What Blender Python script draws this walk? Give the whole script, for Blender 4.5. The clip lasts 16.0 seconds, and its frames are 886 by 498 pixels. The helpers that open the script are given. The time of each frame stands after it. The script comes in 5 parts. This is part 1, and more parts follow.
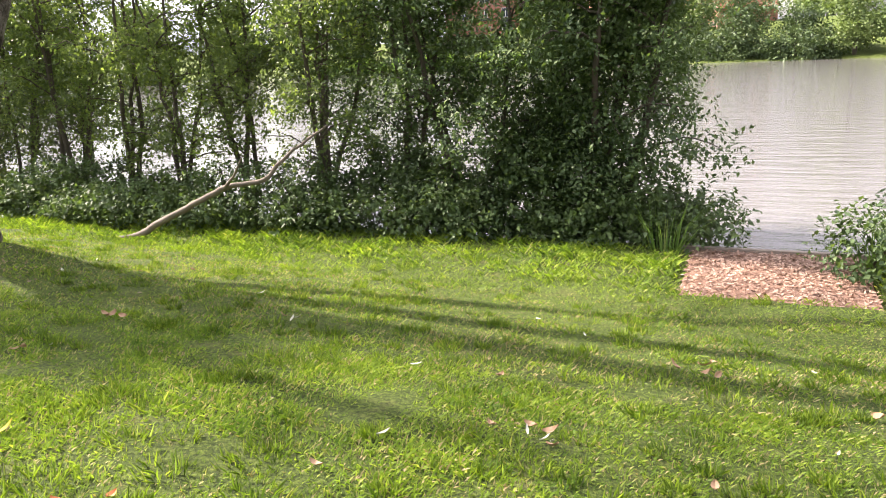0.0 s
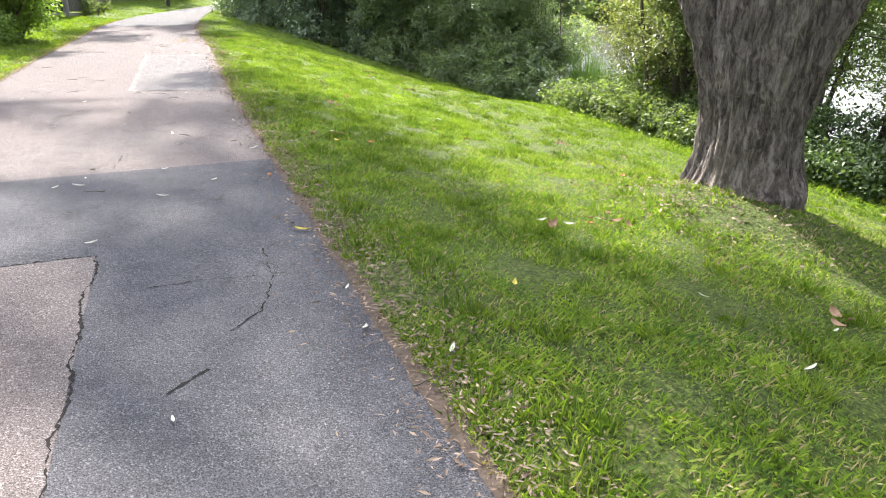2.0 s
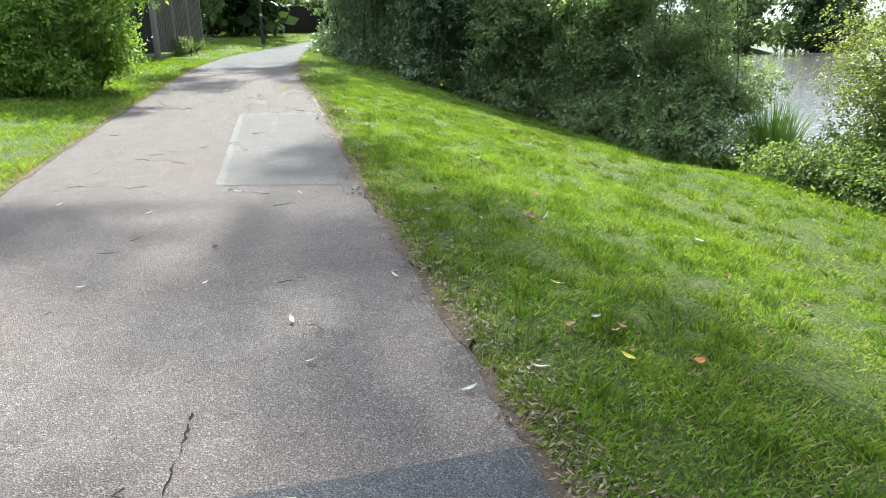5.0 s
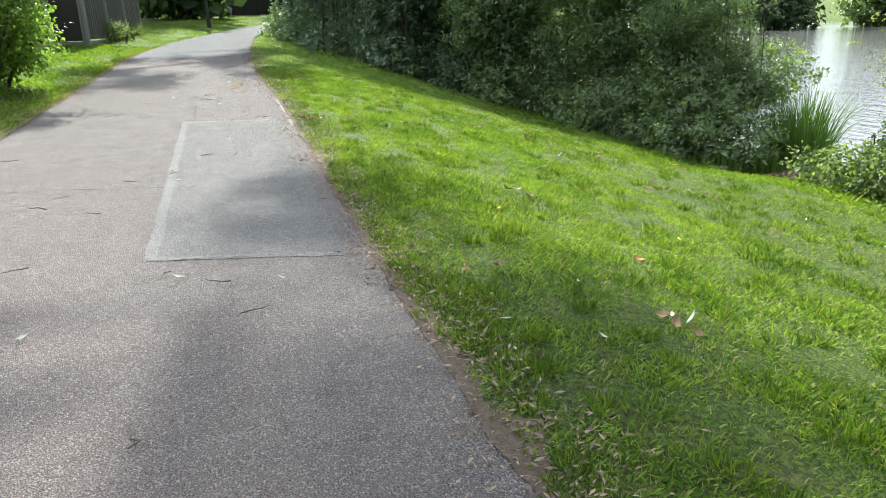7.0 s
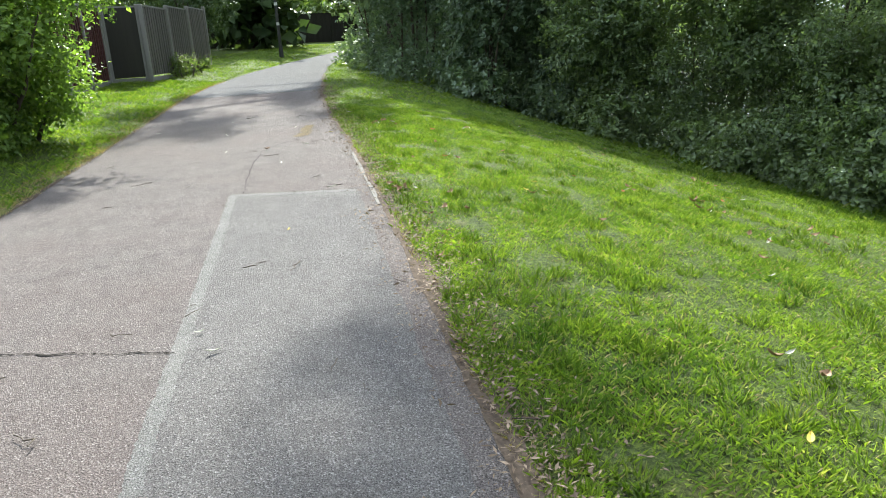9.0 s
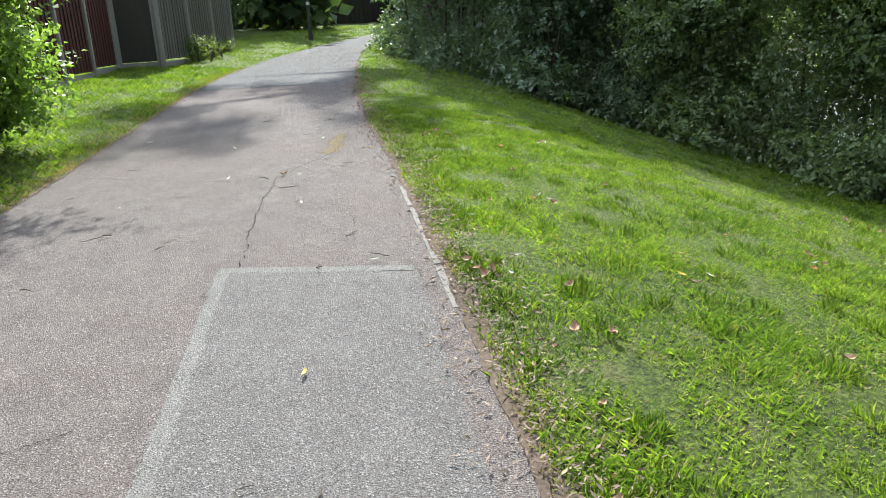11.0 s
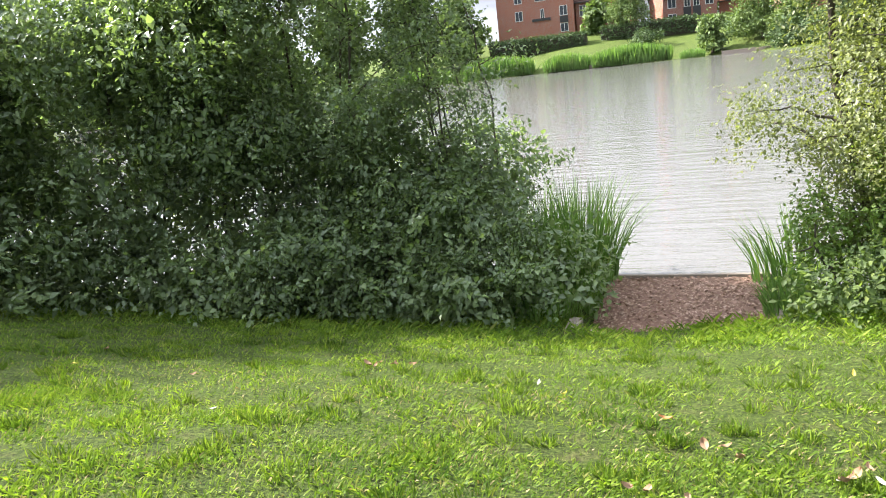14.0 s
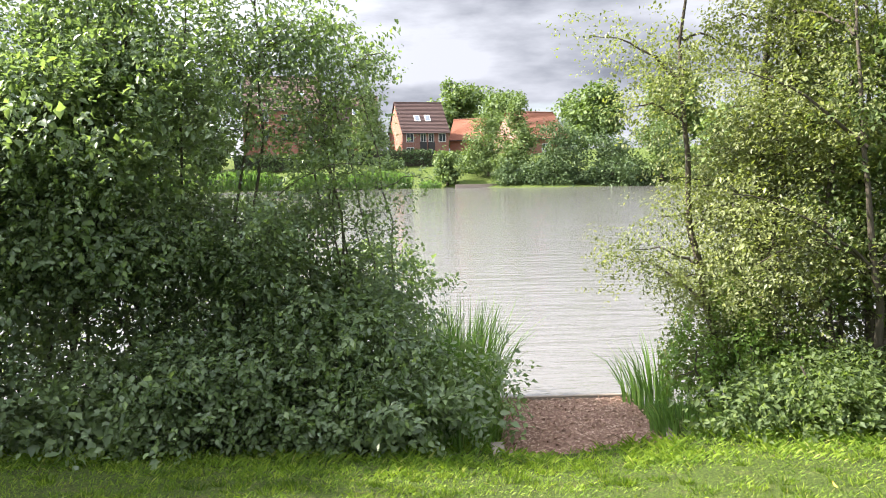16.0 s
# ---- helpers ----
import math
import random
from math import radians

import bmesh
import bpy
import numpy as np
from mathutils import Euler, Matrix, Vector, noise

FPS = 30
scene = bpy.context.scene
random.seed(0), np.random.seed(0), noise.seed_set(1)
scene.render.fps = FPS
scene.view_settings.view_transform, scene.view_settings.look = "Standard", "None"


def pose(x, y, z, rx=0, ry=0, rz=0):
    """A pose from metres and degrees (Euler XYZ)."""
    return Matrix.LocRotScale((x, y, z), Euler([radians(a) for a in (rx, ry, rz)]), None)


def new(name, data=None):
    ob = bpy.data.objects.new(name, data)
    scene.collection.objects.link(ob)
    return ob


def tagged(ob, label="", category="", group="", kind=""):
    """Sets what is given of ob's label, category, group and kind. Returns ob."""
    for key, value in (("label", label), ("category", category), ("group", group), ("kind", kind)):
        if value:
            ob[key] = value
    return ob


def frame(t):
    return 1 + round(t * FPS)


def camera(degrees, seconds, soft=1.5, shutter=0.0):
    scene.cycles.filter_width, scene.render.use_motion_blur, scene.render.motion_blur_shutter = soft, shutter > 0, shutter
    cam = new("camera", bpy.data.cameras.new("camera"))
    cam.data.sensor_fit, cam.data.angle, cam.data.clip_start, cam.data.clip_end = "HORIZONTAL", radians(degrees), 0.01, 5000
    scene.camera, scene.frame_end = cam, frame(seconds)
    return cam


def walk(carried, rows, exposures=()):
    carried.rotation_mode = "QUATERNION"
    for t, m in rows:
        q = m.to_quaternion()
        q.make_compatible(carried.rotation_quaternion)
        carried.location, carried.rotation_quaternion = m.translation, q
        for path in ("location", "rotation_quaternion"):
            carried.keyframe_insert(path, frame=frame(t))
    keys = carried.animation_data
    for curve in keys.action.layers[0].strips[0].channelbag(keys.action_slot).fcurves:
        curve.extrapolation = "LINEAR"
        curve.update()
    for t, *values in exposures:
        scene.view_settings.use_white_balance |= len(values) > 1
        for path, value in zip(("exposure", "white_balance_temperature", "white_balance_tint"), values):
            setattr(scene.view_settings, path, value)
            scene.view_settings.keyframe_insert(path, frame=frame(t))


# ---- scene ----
cam = camera(62.3, 16.0, soft=1.0)
METRES, EYE, TILT, LEAN, TURN = 21.0, 1.5, 0.0, 0.0, 23.2
ROWS = [
    (0.0, 0.0, 0.0, 0.0, -0.74, -14.98, 2.77),
    (0.5, -0.0325, 0.0092, 0.0016, 14.08, -15.63, 2.07),
    (1.0, -0.0628, 0.0217, 0.0005, 32.47, -16.47, 2.03),
    (1.5, -0.092, 0.0342, 0.0017, 41.52, -17.36, 1.23),
    (2.0, -0.119, 0.0487, 0.0019, 45.17, -18.34, 0.89),
    (2.5, -0.1493, 0.0633, 0.0046, 48.61, -18.3, 1.7),
    (3.0, -0.1778, 0.0759, 0.0072, 49.81, -17.42, 2.31),
    (3.5, -0.2082, 0.0915, 0.008, 49.87, -16.77, 2.17),
    (4.0, -0.2379, 0.1026, 0.0097, 49.7, -16.24, 1.96),
    (4.5, -0.2672, 0.1154, 0.0098, 50.41, -16.08, 1.78),
    (5.0, -0.2974, 0.1255, 0.0118, 51.26, -15.97, 1.46),
    (7.5, -0.4368, 0.1936, 0.0148, 47.09, -17.65, 1.95),
    (8.0, -0.4673, 0.2121, 0.0156, 48.42, -17.88, 2.63),
    (8.5, -0.4959, 0.2262, 0.018, 50.55, -16.84, 3.33),
    (9.0, -0.5241, 0.2429, 0.0191, 52.79, -15.71, 3.63),
    (11.5, -0.66, 0.3097, 0.0245, 55.19, -17.0, 2.67),
    (12.0, -0.6887, 0.3233, 0.0251, 54.99, -17.09, 2.67),
    (12.5, -0.7177, 0.3373, 0.0267, 54.97, -17.31, 2.97),
    (13.0, -0.7456, 0.3491, 0.0286, 49.73, -16.83, 5.59),
    (13.5, -0.7707, 0.3790, 0.0285, 23.24, -16.2, 6.2),
    (14.0, -0.7907, 0.4077, 0.0264, -4.27, -14.40, 6.71),
    (14.5, -0.8138, 0.4167, 0.0277, -14.15, -12.48, 5.56),
    (15.0, -0.8386, 0.4244, 0.0314, -21.30, -9.98, 3.83),
    (15.5, -0.8639, 0.4316, 0.0339, -24.82, -7.71, 2.17),
    (16.0, -0.8914, 0.4386, 0.0366, -24.69, -6.76, 1.2),
]
walk(cam, [(t, pose(0, 0, EYE, TILT, LEAN, TURN) @ pose(METRES * x, METRES * y, METRES * z, 90 + pitch, roll, yaw)) for t, x, y, z, yaw, pitch, roll in ROWS],
     exposures=((0.0, 2.05, 6850, 23), (0.55, 2.25, 7250, 34), (1.0, 2.27, 6650, 21), (1.5, 2.22, 6450, 19), (2.5, 2.15, 6250, 13), (5.0, 1.8, 6050, 5), (9.0, 1.58, 6050, 6),
                (12.5, 1.47, 6000, 9), (13.5, 1.82, 6050, 10), (14.5, 2.0, 6550, 15), (16.0, 1.98, 6450, 14)))

# ---- world, sun, exposure ----
SUN_TO = Vector((-1.0, 0.05, 0.80)).normalized()
sun = new("sun", bpy.data.lights.new("sun", "SUN"))
sun.data.energy, sun.data.angle, sun.data.color = 5.0, radians(1.1), (1.0, 0.94, 0.82)
sun.rotation_mode = "QUATERNION"
sun.rotation_quaternion = SUN_TO.to_track_quat("Z", "Y")
sun.location = (0, 0, 60)
world = bpy.data.worlds.new("sky")
world.use_nodes = True
scene.world = world
wn, wl = world.node_tree.nodes, world.node_tree.links
wn.clear()
sky = wn.new("ShaderNodeTexSky")
sky.sky_type, sky.sun_disc = "NISHITA", False
sky.sun_elevation = math.asin(SUN_TO.z)
sky.sun_rotation = math.atan2(SUN_TO.x, SUN_TO.y)
sky_bg = wn.new("ShaderNodeBackground")
sky_bg.inputs[1].default_value = 0.09
wl.new(sky.outputs[0], sky_bg.inputs[0])
wtc = wn.new("ShaderNodeTexCoord")
wmap = wn.new("ShaderNodeMapping")
wmap.inputs["Scale"].default_value = (1.6, 1.6, 5.5)
wl.new(wtc.outputs["Generated"], wmap.inputs[0])
wnoise = wn.new("ShaderNodeTexNoise")
wnoise.inputs["Scale"].default_value = 2.1
wnoise.inputs["Detail"].default_value = 7
wnoise.inputs["Roughness"].default_value = 0.55
wl.new(wmap.outputs[0], wnoise.inputs["Vector"])
wcol = wn.new("ShaderNodeValToRGB")
wcol.color_ramp.elements[0].position, wcol.color_ramp.elements[0].color = 0.39, (0.31, 0.34, 0.40, 1)
wcol.color_ramp.elements[1].position, wcol.color_ramp.elements[1].color = 0.61, (0.84, 0.88, 0.95, 1)
wl.new(wnoise.outputs[0], wcol.inputs[0])
cloud_bg = wn.new("ShaderNodeBackground")
# thin cloud is brighter overhead and towards the sun
wdot = wn.new("ShaderNodeVectorMath")
wdot.operation = "DOT_PRODUCT"
wdot.inputs[1].default_value = tuple(SUN_TO)
wl.new(wtc.outputs["Generated"], wdot.inputs[0])
wglow = wn.new("ShaderNodeMapRange")
wglow.interpolation_type = "SMOOTHSTEP"
wglow.inputs["From Min"].default_value, wglow.inputs["From Max"].default_value = 0.1, 1.0
wglow.inputs["To Min"].default_value, wglow.inputs["To Max"].default_value = 0.27, 1.15
wl.new(wdot.outputs["Value"], wglow.inputs["Value"])
wsep = wn.new("ShaderNodeSeparateXYZ")
wl.new(wtc.outputs["Generated"], wsep.inputs[0])
whigh = wn.new("ShaderNodeMapRange")
whigh.interpolation_type = "SMOOTHSTEP"
whigh.inputs["From Min"].default_value, whigh.inputs["From Max"].default_value = 0.15, 1.0
whigh.inputs["To Min"].default_value, whigh.inputs["To Max"].default_value = 0.0, 0.65
wl.new(wsep.outputs["Z"], whigh.inputs["Value"])
wadd = wn.new("ShaderNodeMath")
wl.new(wglow.outputs[0], wadd.inputs[0])
wl.new(whigh.outputs[0], wadd.inputs[1])
wl.new(wadd.outputs[0], cloud_bg.inputs[1])
wl.new(wcol.outputs[0], cloud_bg.inputs[0])
wcov = wn.new("ShaderNodeTexNoise")
wcov.inputs["Scale"].default_value = 1.3
wcov.inputs["Detail"].default_value = 5
wl.new(wmap.outputs[0], wcov.inputs["Vector"])
wcr = wn.new("ShaderNodeValToRGB")
wcr.color_ramp.elements[0].position, wcr.color_ramp.elements[1].position = 0.30, 0.42
wl.new(wcov.outputs[0], wcr.inputs[0])
wmix = wn.new("ShaderNodeMixShader")
wl.new(wcr.outputs[0], wmix.inputs[0])
wl.new(sky_bg.outputs[0], wmix.inputs[1])
wl.new(cloud_bg.outputs[0], wmix.inputs[2])
wout = wn.new("ShaderNodeOutputWorld")
wl.new(wmix.outputs[0], wout.inputs[0])

# ---- materials ----


class Mat:
    """A node material, with short helpers."""

    def __init__(self, name):
        self.m = bpy.data.materials.new(name)
        self.m.use_nodes = True
        self.n, self.l = self.m.node_tree.nodes, self.m.node_tree.links
        self.b = self.n["Principled BSDF"]
        self.out = self.n["Material Output"]
        self.tc = self.n.new("ShaderNodeTexCoord")

    def link(self, a, b):
        self.l.new(a, b)

    def mapped(self, scale=(1, 1, 1), turn=0.0):
        mp = self.n.new("ShaderNodeMapping")
        mp.inputs["Scale"].default_value = scale
        mp.inputs["Rotation"].default_value = (0, 0, turn)
        self.link(self.tc.outputs["Object"], mp.inputs[0])
        return mp.outputs[0]

    def noise(self, scale, detail=4, rough=0.55, vec=None):
        nd = self.n.new("ShaderNodeTexNoise")
        nd.inputs["Scale"].default_value = scale
        nd.inputs["Detail"].default_value = detail
        nd.inputs["Roughness"].default_value = rough
        self.link(vec if vec is not None else self.tc.outputs["Object"], nd.inputs["Vector"])
        return nd.outputs[0]

    def voronoi(self, scale, feature="F1", vec=None):
        nd = self.n.new("ShaderNodeTexVoronoi")
        nd.feature = feature
        nd.inputs["Scale"].default_value = scale
        self.link(vec if vec is not None else self.tc.outputs["Object"], nd.inputs["Vector"])
        return nd.outputs

    def ramp(self, fac, *stops):
        nd = self.n.new("ShaderNodeValToRGB")
        e = nd.color_ramp.elements
        while len(e) < len(stops):
            e.new(0.5)
        for el, (p, c) in zip(e, stops):
            el.position = p
            el.color = (*c, 1) if not isinstance(c, (int, float)) else (c, c, c, 1)
        self.link(fac, nd.inputs[0])
        return nd.outputs[0]

    def mix(self, fac, a, b, kind="MIX"):
        nd = self.n.new("ShaderNodeMix")
        nd.data_type, nd.blend_type = "RGBA", kind
        for sock, v in ((nd.inputs[0], fac), (nd.inputs[6], a), (nd.inputs[7], b)):
            if isinstance(v, (int, float)):
                sock.default_value = v
            elif isinstance(v, tuple):
                sock.default_value = (*v, 1)
            else:
                self.link(v, sock)
        return nd.outputs[2]

    def bump(self, height, strength=0.4, dist=0.01):
        nd = self.n.new("ShaderNodeBump")
        nd.inputs["Strength"].default_value = strength
        nd.inputs["Distance"].default_value = dist
        self.link(height, nd.inputs["Height"])
        self.link(nd.outputs[0], self.b.inputs["Normal"])

    def set(self, color=None, rough=None, metal=None, spec=None):
        for key, v in (("Base Color", color), ("Roughness", rough), ("Metallic", metal), ("Specular IOR Level", spec)):
            if v is None:
                continue
            if isinstance(v, (int, float)):
                self.b.inputs[key].default_value = v
            elif isinstance(v, tuple):
                self.b.inputs[key].default_value = (*v, 1)
            else:
                self.link(v, self.b.inputs[key])
        return self.m

    def island(self):
        return self.n.new("ShaderNodeNewGeometry").outputs["Random Per Island"]

    def objrand(self):
        return self.n.new("ShaderNodeObjectInfo").outputs["Random"]


def leaf_mat(name, dark, mid, light, through_light=0.35, rough=0.5, tint=None, spec=0.22, patch_scale=2.7):
    """Foliage: each leaf its own green, some light passing through it."""
    k = Mat(name)
    r = k.island()
    patch = k.mix(0.5, k.noise(0.9, 3), k.noise(patch_scale, 3))
    c = k.ramp(r, (0.0, dark), (0.55, mid), (0.93, light), (1.0, tint or light))
    c = k.mix(0.45, c, k.ramp(patch, (0.35, dark), (0.66, light)))
    k.set(c, rough, spec=spec)
    tr = k.n.new("ShaderNodeBsdfTranslucent")
    warm = k.mix(1.0, c, (1.25, 1.35, 0.55), "MULTIPLY")
    k.link(warm, tr.inputs[0])
    mx = k.n.new("ShaderNodeMixShader")
    mx.inputs[0].default_value = through_light
    k.link(k.b.outputs[0], mx.inputs[1])
    k.link(tr.outputs[0], mx.inputs[2])
    k.link(mx.outputs[0], k.out.inputs[0])
    return k.m


M_LEAF_DARK = leaf_mat("leaf_dark", (0.042, 0.072, 0.036), (0.072, 0.122, 0.050), (0.135, 0.200, 0.070), 0.30)
M_LEAF_BUSH = leaf_mat("leaf_bush", (0.100, 0.145, 0.088), (0.168, 0.232, 0.125), (0.25, 0.325, 0.15), 0.45, 0.36, tint=(0.32, 0.44, 0.12), spec=0.55)
M_LEAF_TREE = leaf_mat("leaf_tree", (0.075, 0.112, 0.052), (0.118, 0.170, 0.070), (0.20, 0.26, 0.088), 0.5, tint=(0.32, 0.38, 0.10))
M_LEAF_OLIVE = leaf_mat("leaf_olive", (0.092, 0.115, 0.052), (0.158, 0.188, 0.080), (0.26, 0.285, 0.105), 0.42, 0.42, tint=(0.38, 0.40, 0.10), spec=0.4)
M_LEAF_LIGHT = leaf_mat("leaf_light", (0.085, 0.150, 0.040), (0.15, 0.245, 0.06), (0.26, 0.37, 0.09), 0.48)
M_LEAF_WILLOW = leaf_mat("leaf_willow", (0.102, 0.152, 0.065), (0.160, 0.225, 0.087), (0.246, 0.319, 0.116), 0.40)
M_LEAF_FAR = leaf_mat("leaf_far", (0.080, 0.123, 0.051), (0.123, 0.181, 0.065), (0.189, 0.254, 0.087), 0.25)
M_LEAF_FAR_DARK = leaf_mat("leaf_far_dark", (0.043, 0.072, 0.038), (0.072, 0.116, 0.049), (0.116, 0.167, 0.065), 0.2)
M_LEAF_HEDGE = leaf_mat("leaf_hedge", (0.075, 0.120, 0.085), (0.130, 0.195, 0.125), (0.21, 0.28, 0.16), 0.30, 0.38, spec=0.45)
M_REED = leaf_mat("reed_leaf", (0.080, 0.152, 0.043), (0.138, 0.246, 0.065), (0.217, 0.348, 0.094), 0.35, tint=(0.406, 0.362, 0.174))
M_GRASS = leaf_mat("grass_blade", (0.040, 0.092, 0.014), (0.120, 0.215, 0.028), (0.30, 0.395, 0.050), 0.42, 0.5, tint=(0.46, 0.40, 0.20), spec=0.25, patch_scale=5.0)
M_STRAW = leaf_mat("dry_grass", (0.22, 0.17, 0.085), (0.32, 0.26, 0.13), (0.42, 0.36, 0.2), 0.25, 0.7)


def mat_lawn():
    k = Mat("lawn_soil")
    big = k.noise(0.55, 5)
    fine = k.noise(38, 7, 0.8)
    mid = k.noise(4.5, 5)
    g = k.ramp(fine, (0.38, (0.014, 0.022, 0.006)), (0.5, (0.060, 0.092, 0.016)), (0.64, (0.17, 0.22, 0.04)))
    straw = k.ramp(fine, (0.36, (0.07, 0.05, 0.025)), (0.66, (0.33, 0.28, 0.14)))
    c = k.mix(k.ramp(mid, (0.54, 0.0), (0.76, 0.45)), g, straw)
    c = k.mix(k.ramp(big, (0.35, 0.0), (0.7, 0.2)), c, (0.11, 0.16, 0.03))
    k.bump(fine, 0.9, 0.05)
    return k.set(c, 0.9, spec=0.2)


def mat_tarmac(name, lo, hi, chip, blotch):
    """Asphalt: fine stone chips in a binder, worn in patches."""
    k = Mat(name)
    stone = k.voronoi(150)
    grain = k.noise(160, 4, 0.7)
    big = k.noise(0.8, 5, 0.6)
    mid = k.noise(5, 6, 0.65)
    base = k.mix(k.ramp(mid, (0.3, 0.0), (0.75, 1.0)), lo, hi)
    base = k.mix(k.ramp(big, (0.42, 0.0), (0.66, 0.6)), base, blotch)
    pick = k.ramp(stone[1], (0.62, 0.0), (0.92, 1.0))
    base = k.mix(k.mix(0.6, (0, 0, 0), pick), base, chip)
    base = k.mix(0.75, base, k.ramp(grain, (0.36, 0.12), (0.62, 1.4)), "MULTIPLY")
    h = k.mix(0.5, stone[0], grain)
    k.bump(h, 1.0, 0.014)
    return k.set(base, 0.95, spec=0.15)


M_LAWN = mat_lawn()
M_TAR_OLD = mat_tarmac("tarmac_old", (0.122, 0.107, 0.102), (0.176, 0.156, 0.148), (0.36, 0.33, 0.315), (0.148, 0.120, 0.112))
M_TAR_DARK = mat_tarmac("tarmac_dark", (0.062, 0.063, 0.069), (0.102, 0.103, 0.110), (0.22, 0.22, 0.23), (0.115, 0.113, 0.118))
M_TAR_GREY = mat_tarmac("tarmac_grey_patch", (0.128, 0.120, 0.116), (0.180, 0.170, 0.165), (0.36, 0.35, 0.342), (0.140, 0.130, 0.127))
M_TAR_FAR = mat_tarmac("tarmac_far", (0.10, 0.10, 0.103), (0.15, 0.15, 0.152), (0.3, 0.3, 0.3), (0.12, 0.115, 0.115))


def mat_simple(name, lo, hi, scale=8, rough=0.8, bump=0.3, spec=0.35, stretch=(1, 1, 1), metal=0.0):
    k = Mat(name)
    v = k.mapped(stretch)
    a, b = k.noise(scale, 6, 0.65, v), k.noise(scale * 0.15, 4, 0.5, v)
    c = k.mix(k.mix(0.5, a, b), lo, hi)
    r = k.objrand()
    c = k.mix(0.35, c, k.ramp(r, (0, 0.6), (1, 1.0)), "MULTIPLY")
    k.bump(a, bump, 0.01)
    return k.set(c, rough, metal, spec)


M_SEAL = mat_tarmac("pale_joint", (0.170, 0.164, 0.156), (0.23, 0.222, 0.212), (0.34, 0.335, 0.325), (0.17, 0.167, 0.16))
M_CRACK = mat_simple("crack_dirt", (0.008, 0.0075, 0.007), (0.03, 0.027, 0.024), 90, 0.95, 0.6, 0.1)
M_STAIN = mat_tarmac("yellow_stain", (0.150, 0.115, 0.062), (0.20, 0.155, 0.085), (0.33, 0.28, 0.18), (0.16, 0.125, 0.075))
M_SOIL = leaf_mat("edge_soil", (0.022, 0.018, 0.014), (0.06, 0.046, 0.036), (0.19, 0.145, 0.11), 0.0, 0.95, spec=0.1, patch_scale=60)
M_LITTER = leaf_mat("litter_flake", (0.05, 0.034, 0.025), (0.14, 0.095, 0.066), (0.34, 0.26, 0.19), 0.1, 0.75)
M_MULCH_BED = mat_simple("mulch_bed", (0.13, 0.075, 0.05), (0.30, 0.18, 0.13), 40, 0.95, 0.9)
M_CHIP = leaf_mat("wood_chip", (0.14, 0.075, 0.05), (0.33, 0.20, 0.145), (0.50, 0.36, 0.28), 0.02, 0.8)
M_CONCRETE = mat_simple("concrete", (0.105, 0.098, 0.09), (0.165, 0.155, 0.145), 25, 0.85, 0.5)
M_SLEEPER = mat_simple("weathered_timber", (0.16, 0.125, 0.095), (0.36, 0.31, 0.26), 10, 0.85, 0.6, stretch=(1, 8, 8))
M_BRANCH = mat_simple("dead_branch", (0.11, 0.09, 0.07), (0.25, 0.21, 0.17), 14, 0.85, 0.7)
M_STEM = mat_simple("stem_bark", (0.045, 0.037, 0.028), (0.12, 0.10, 0.075), 18, 0.85, 0.8, stretch=(3, 3, 0.6))
M_FENCE_GREY = mat_simple("fence_grey", (0.105, 0.095, 0.09), (0.24, 0.225, 0.21), 9, 0.85, 0.5, stretch=(6, 6, 0.4))
M_FENCE_RED = mat_simple("fence_red_brown", (0.050, 0.019, 0.018), (0.115, 0.042, 0.038), 9, 0.8, 0.5, stretch=(6, 6, 0.4))
# on the return panel this dark tone also stands in for shade
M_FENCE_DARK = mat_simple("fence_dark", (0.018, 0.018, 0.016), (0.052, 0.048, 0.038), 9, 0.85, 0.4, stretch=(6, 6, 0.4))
M_POST = mat_simple("concrete_post", (0.20, 0.195, 0.185), (0.32, 0.31, 0.295), 30, 0.85, 0.4)
M_SIGN_POLE = mat_simple("pole_paint", (0.035, 0.036, 0.036), (0.07, 0.07, 0.07), 12, 0.5, 0.1)
M_BAND = mat_simple("white_band", (0.6, 0.6, 0.58), (0.75, 0.75, 0.73), 12, 0.6, 0.1)
M_SHED_ROOF = mat_simple("shed_felt", (0.10, 0.11, 0.12), (0.17, 0.18, 0.19), 12, 0.9)
M_SHEET = mat_simple("corrugated_sheet", (0.30, 0.36, 0.42), (0.45, 0.5, 0.56), 4, 0.45, 0.1)


def mat_bark():
    k = Mat("willow_bark")
    bend = k.mix(0.10, k.mapped((1.0, 1.0, 0.22)), k.noise(5, 4))
    ridge = k.noise(15, 9, 0.7, bend)
    strip = k.noise(42, 6, 0.65, bend)
    fine = k.noise(85, 5, 0.7)
    h = k.mix(0.45, ridge, strip)
    c = k.ramp(h, (0.38, (0.024, 0.020, 0.018)), (0.48, (0.115, 0.096, 0.085)), (0.60, (0.29, 0.255, 0.23)))
    c = k.mix(0.4, c, k.ramp(fine, (0.3, 0.5), (0.7, 1.0)), "MULTIPLY")
    c = k.mix(k.ramp(k.noise(1.6, 4), (0.5, 0.0), (0.75, 0.35)), c, (0.14, 0.135, 0.085))
    k.bump(h, 1.0, 0.05)
    return k.set(c, 0.9, spec=0.2)


M_BARK = mat_bark()


def mat_water():
    k = Mat("lake_water")
    v = k.mapped((0.34, 1.5, 1), 0.12)
    a = k.noise(2.2, 4, 0.55, v)
    b = k.noise(0.35, 3, 0.5, v)
    h = k.mix(0.35, a, b)
    k.bump(h, 0.65, 0.11)
    k.b.inputs["IOR"].default_value = 1.7
    return k.set((0.15, 0.147, 0.140), 0.06, spec=0.5)


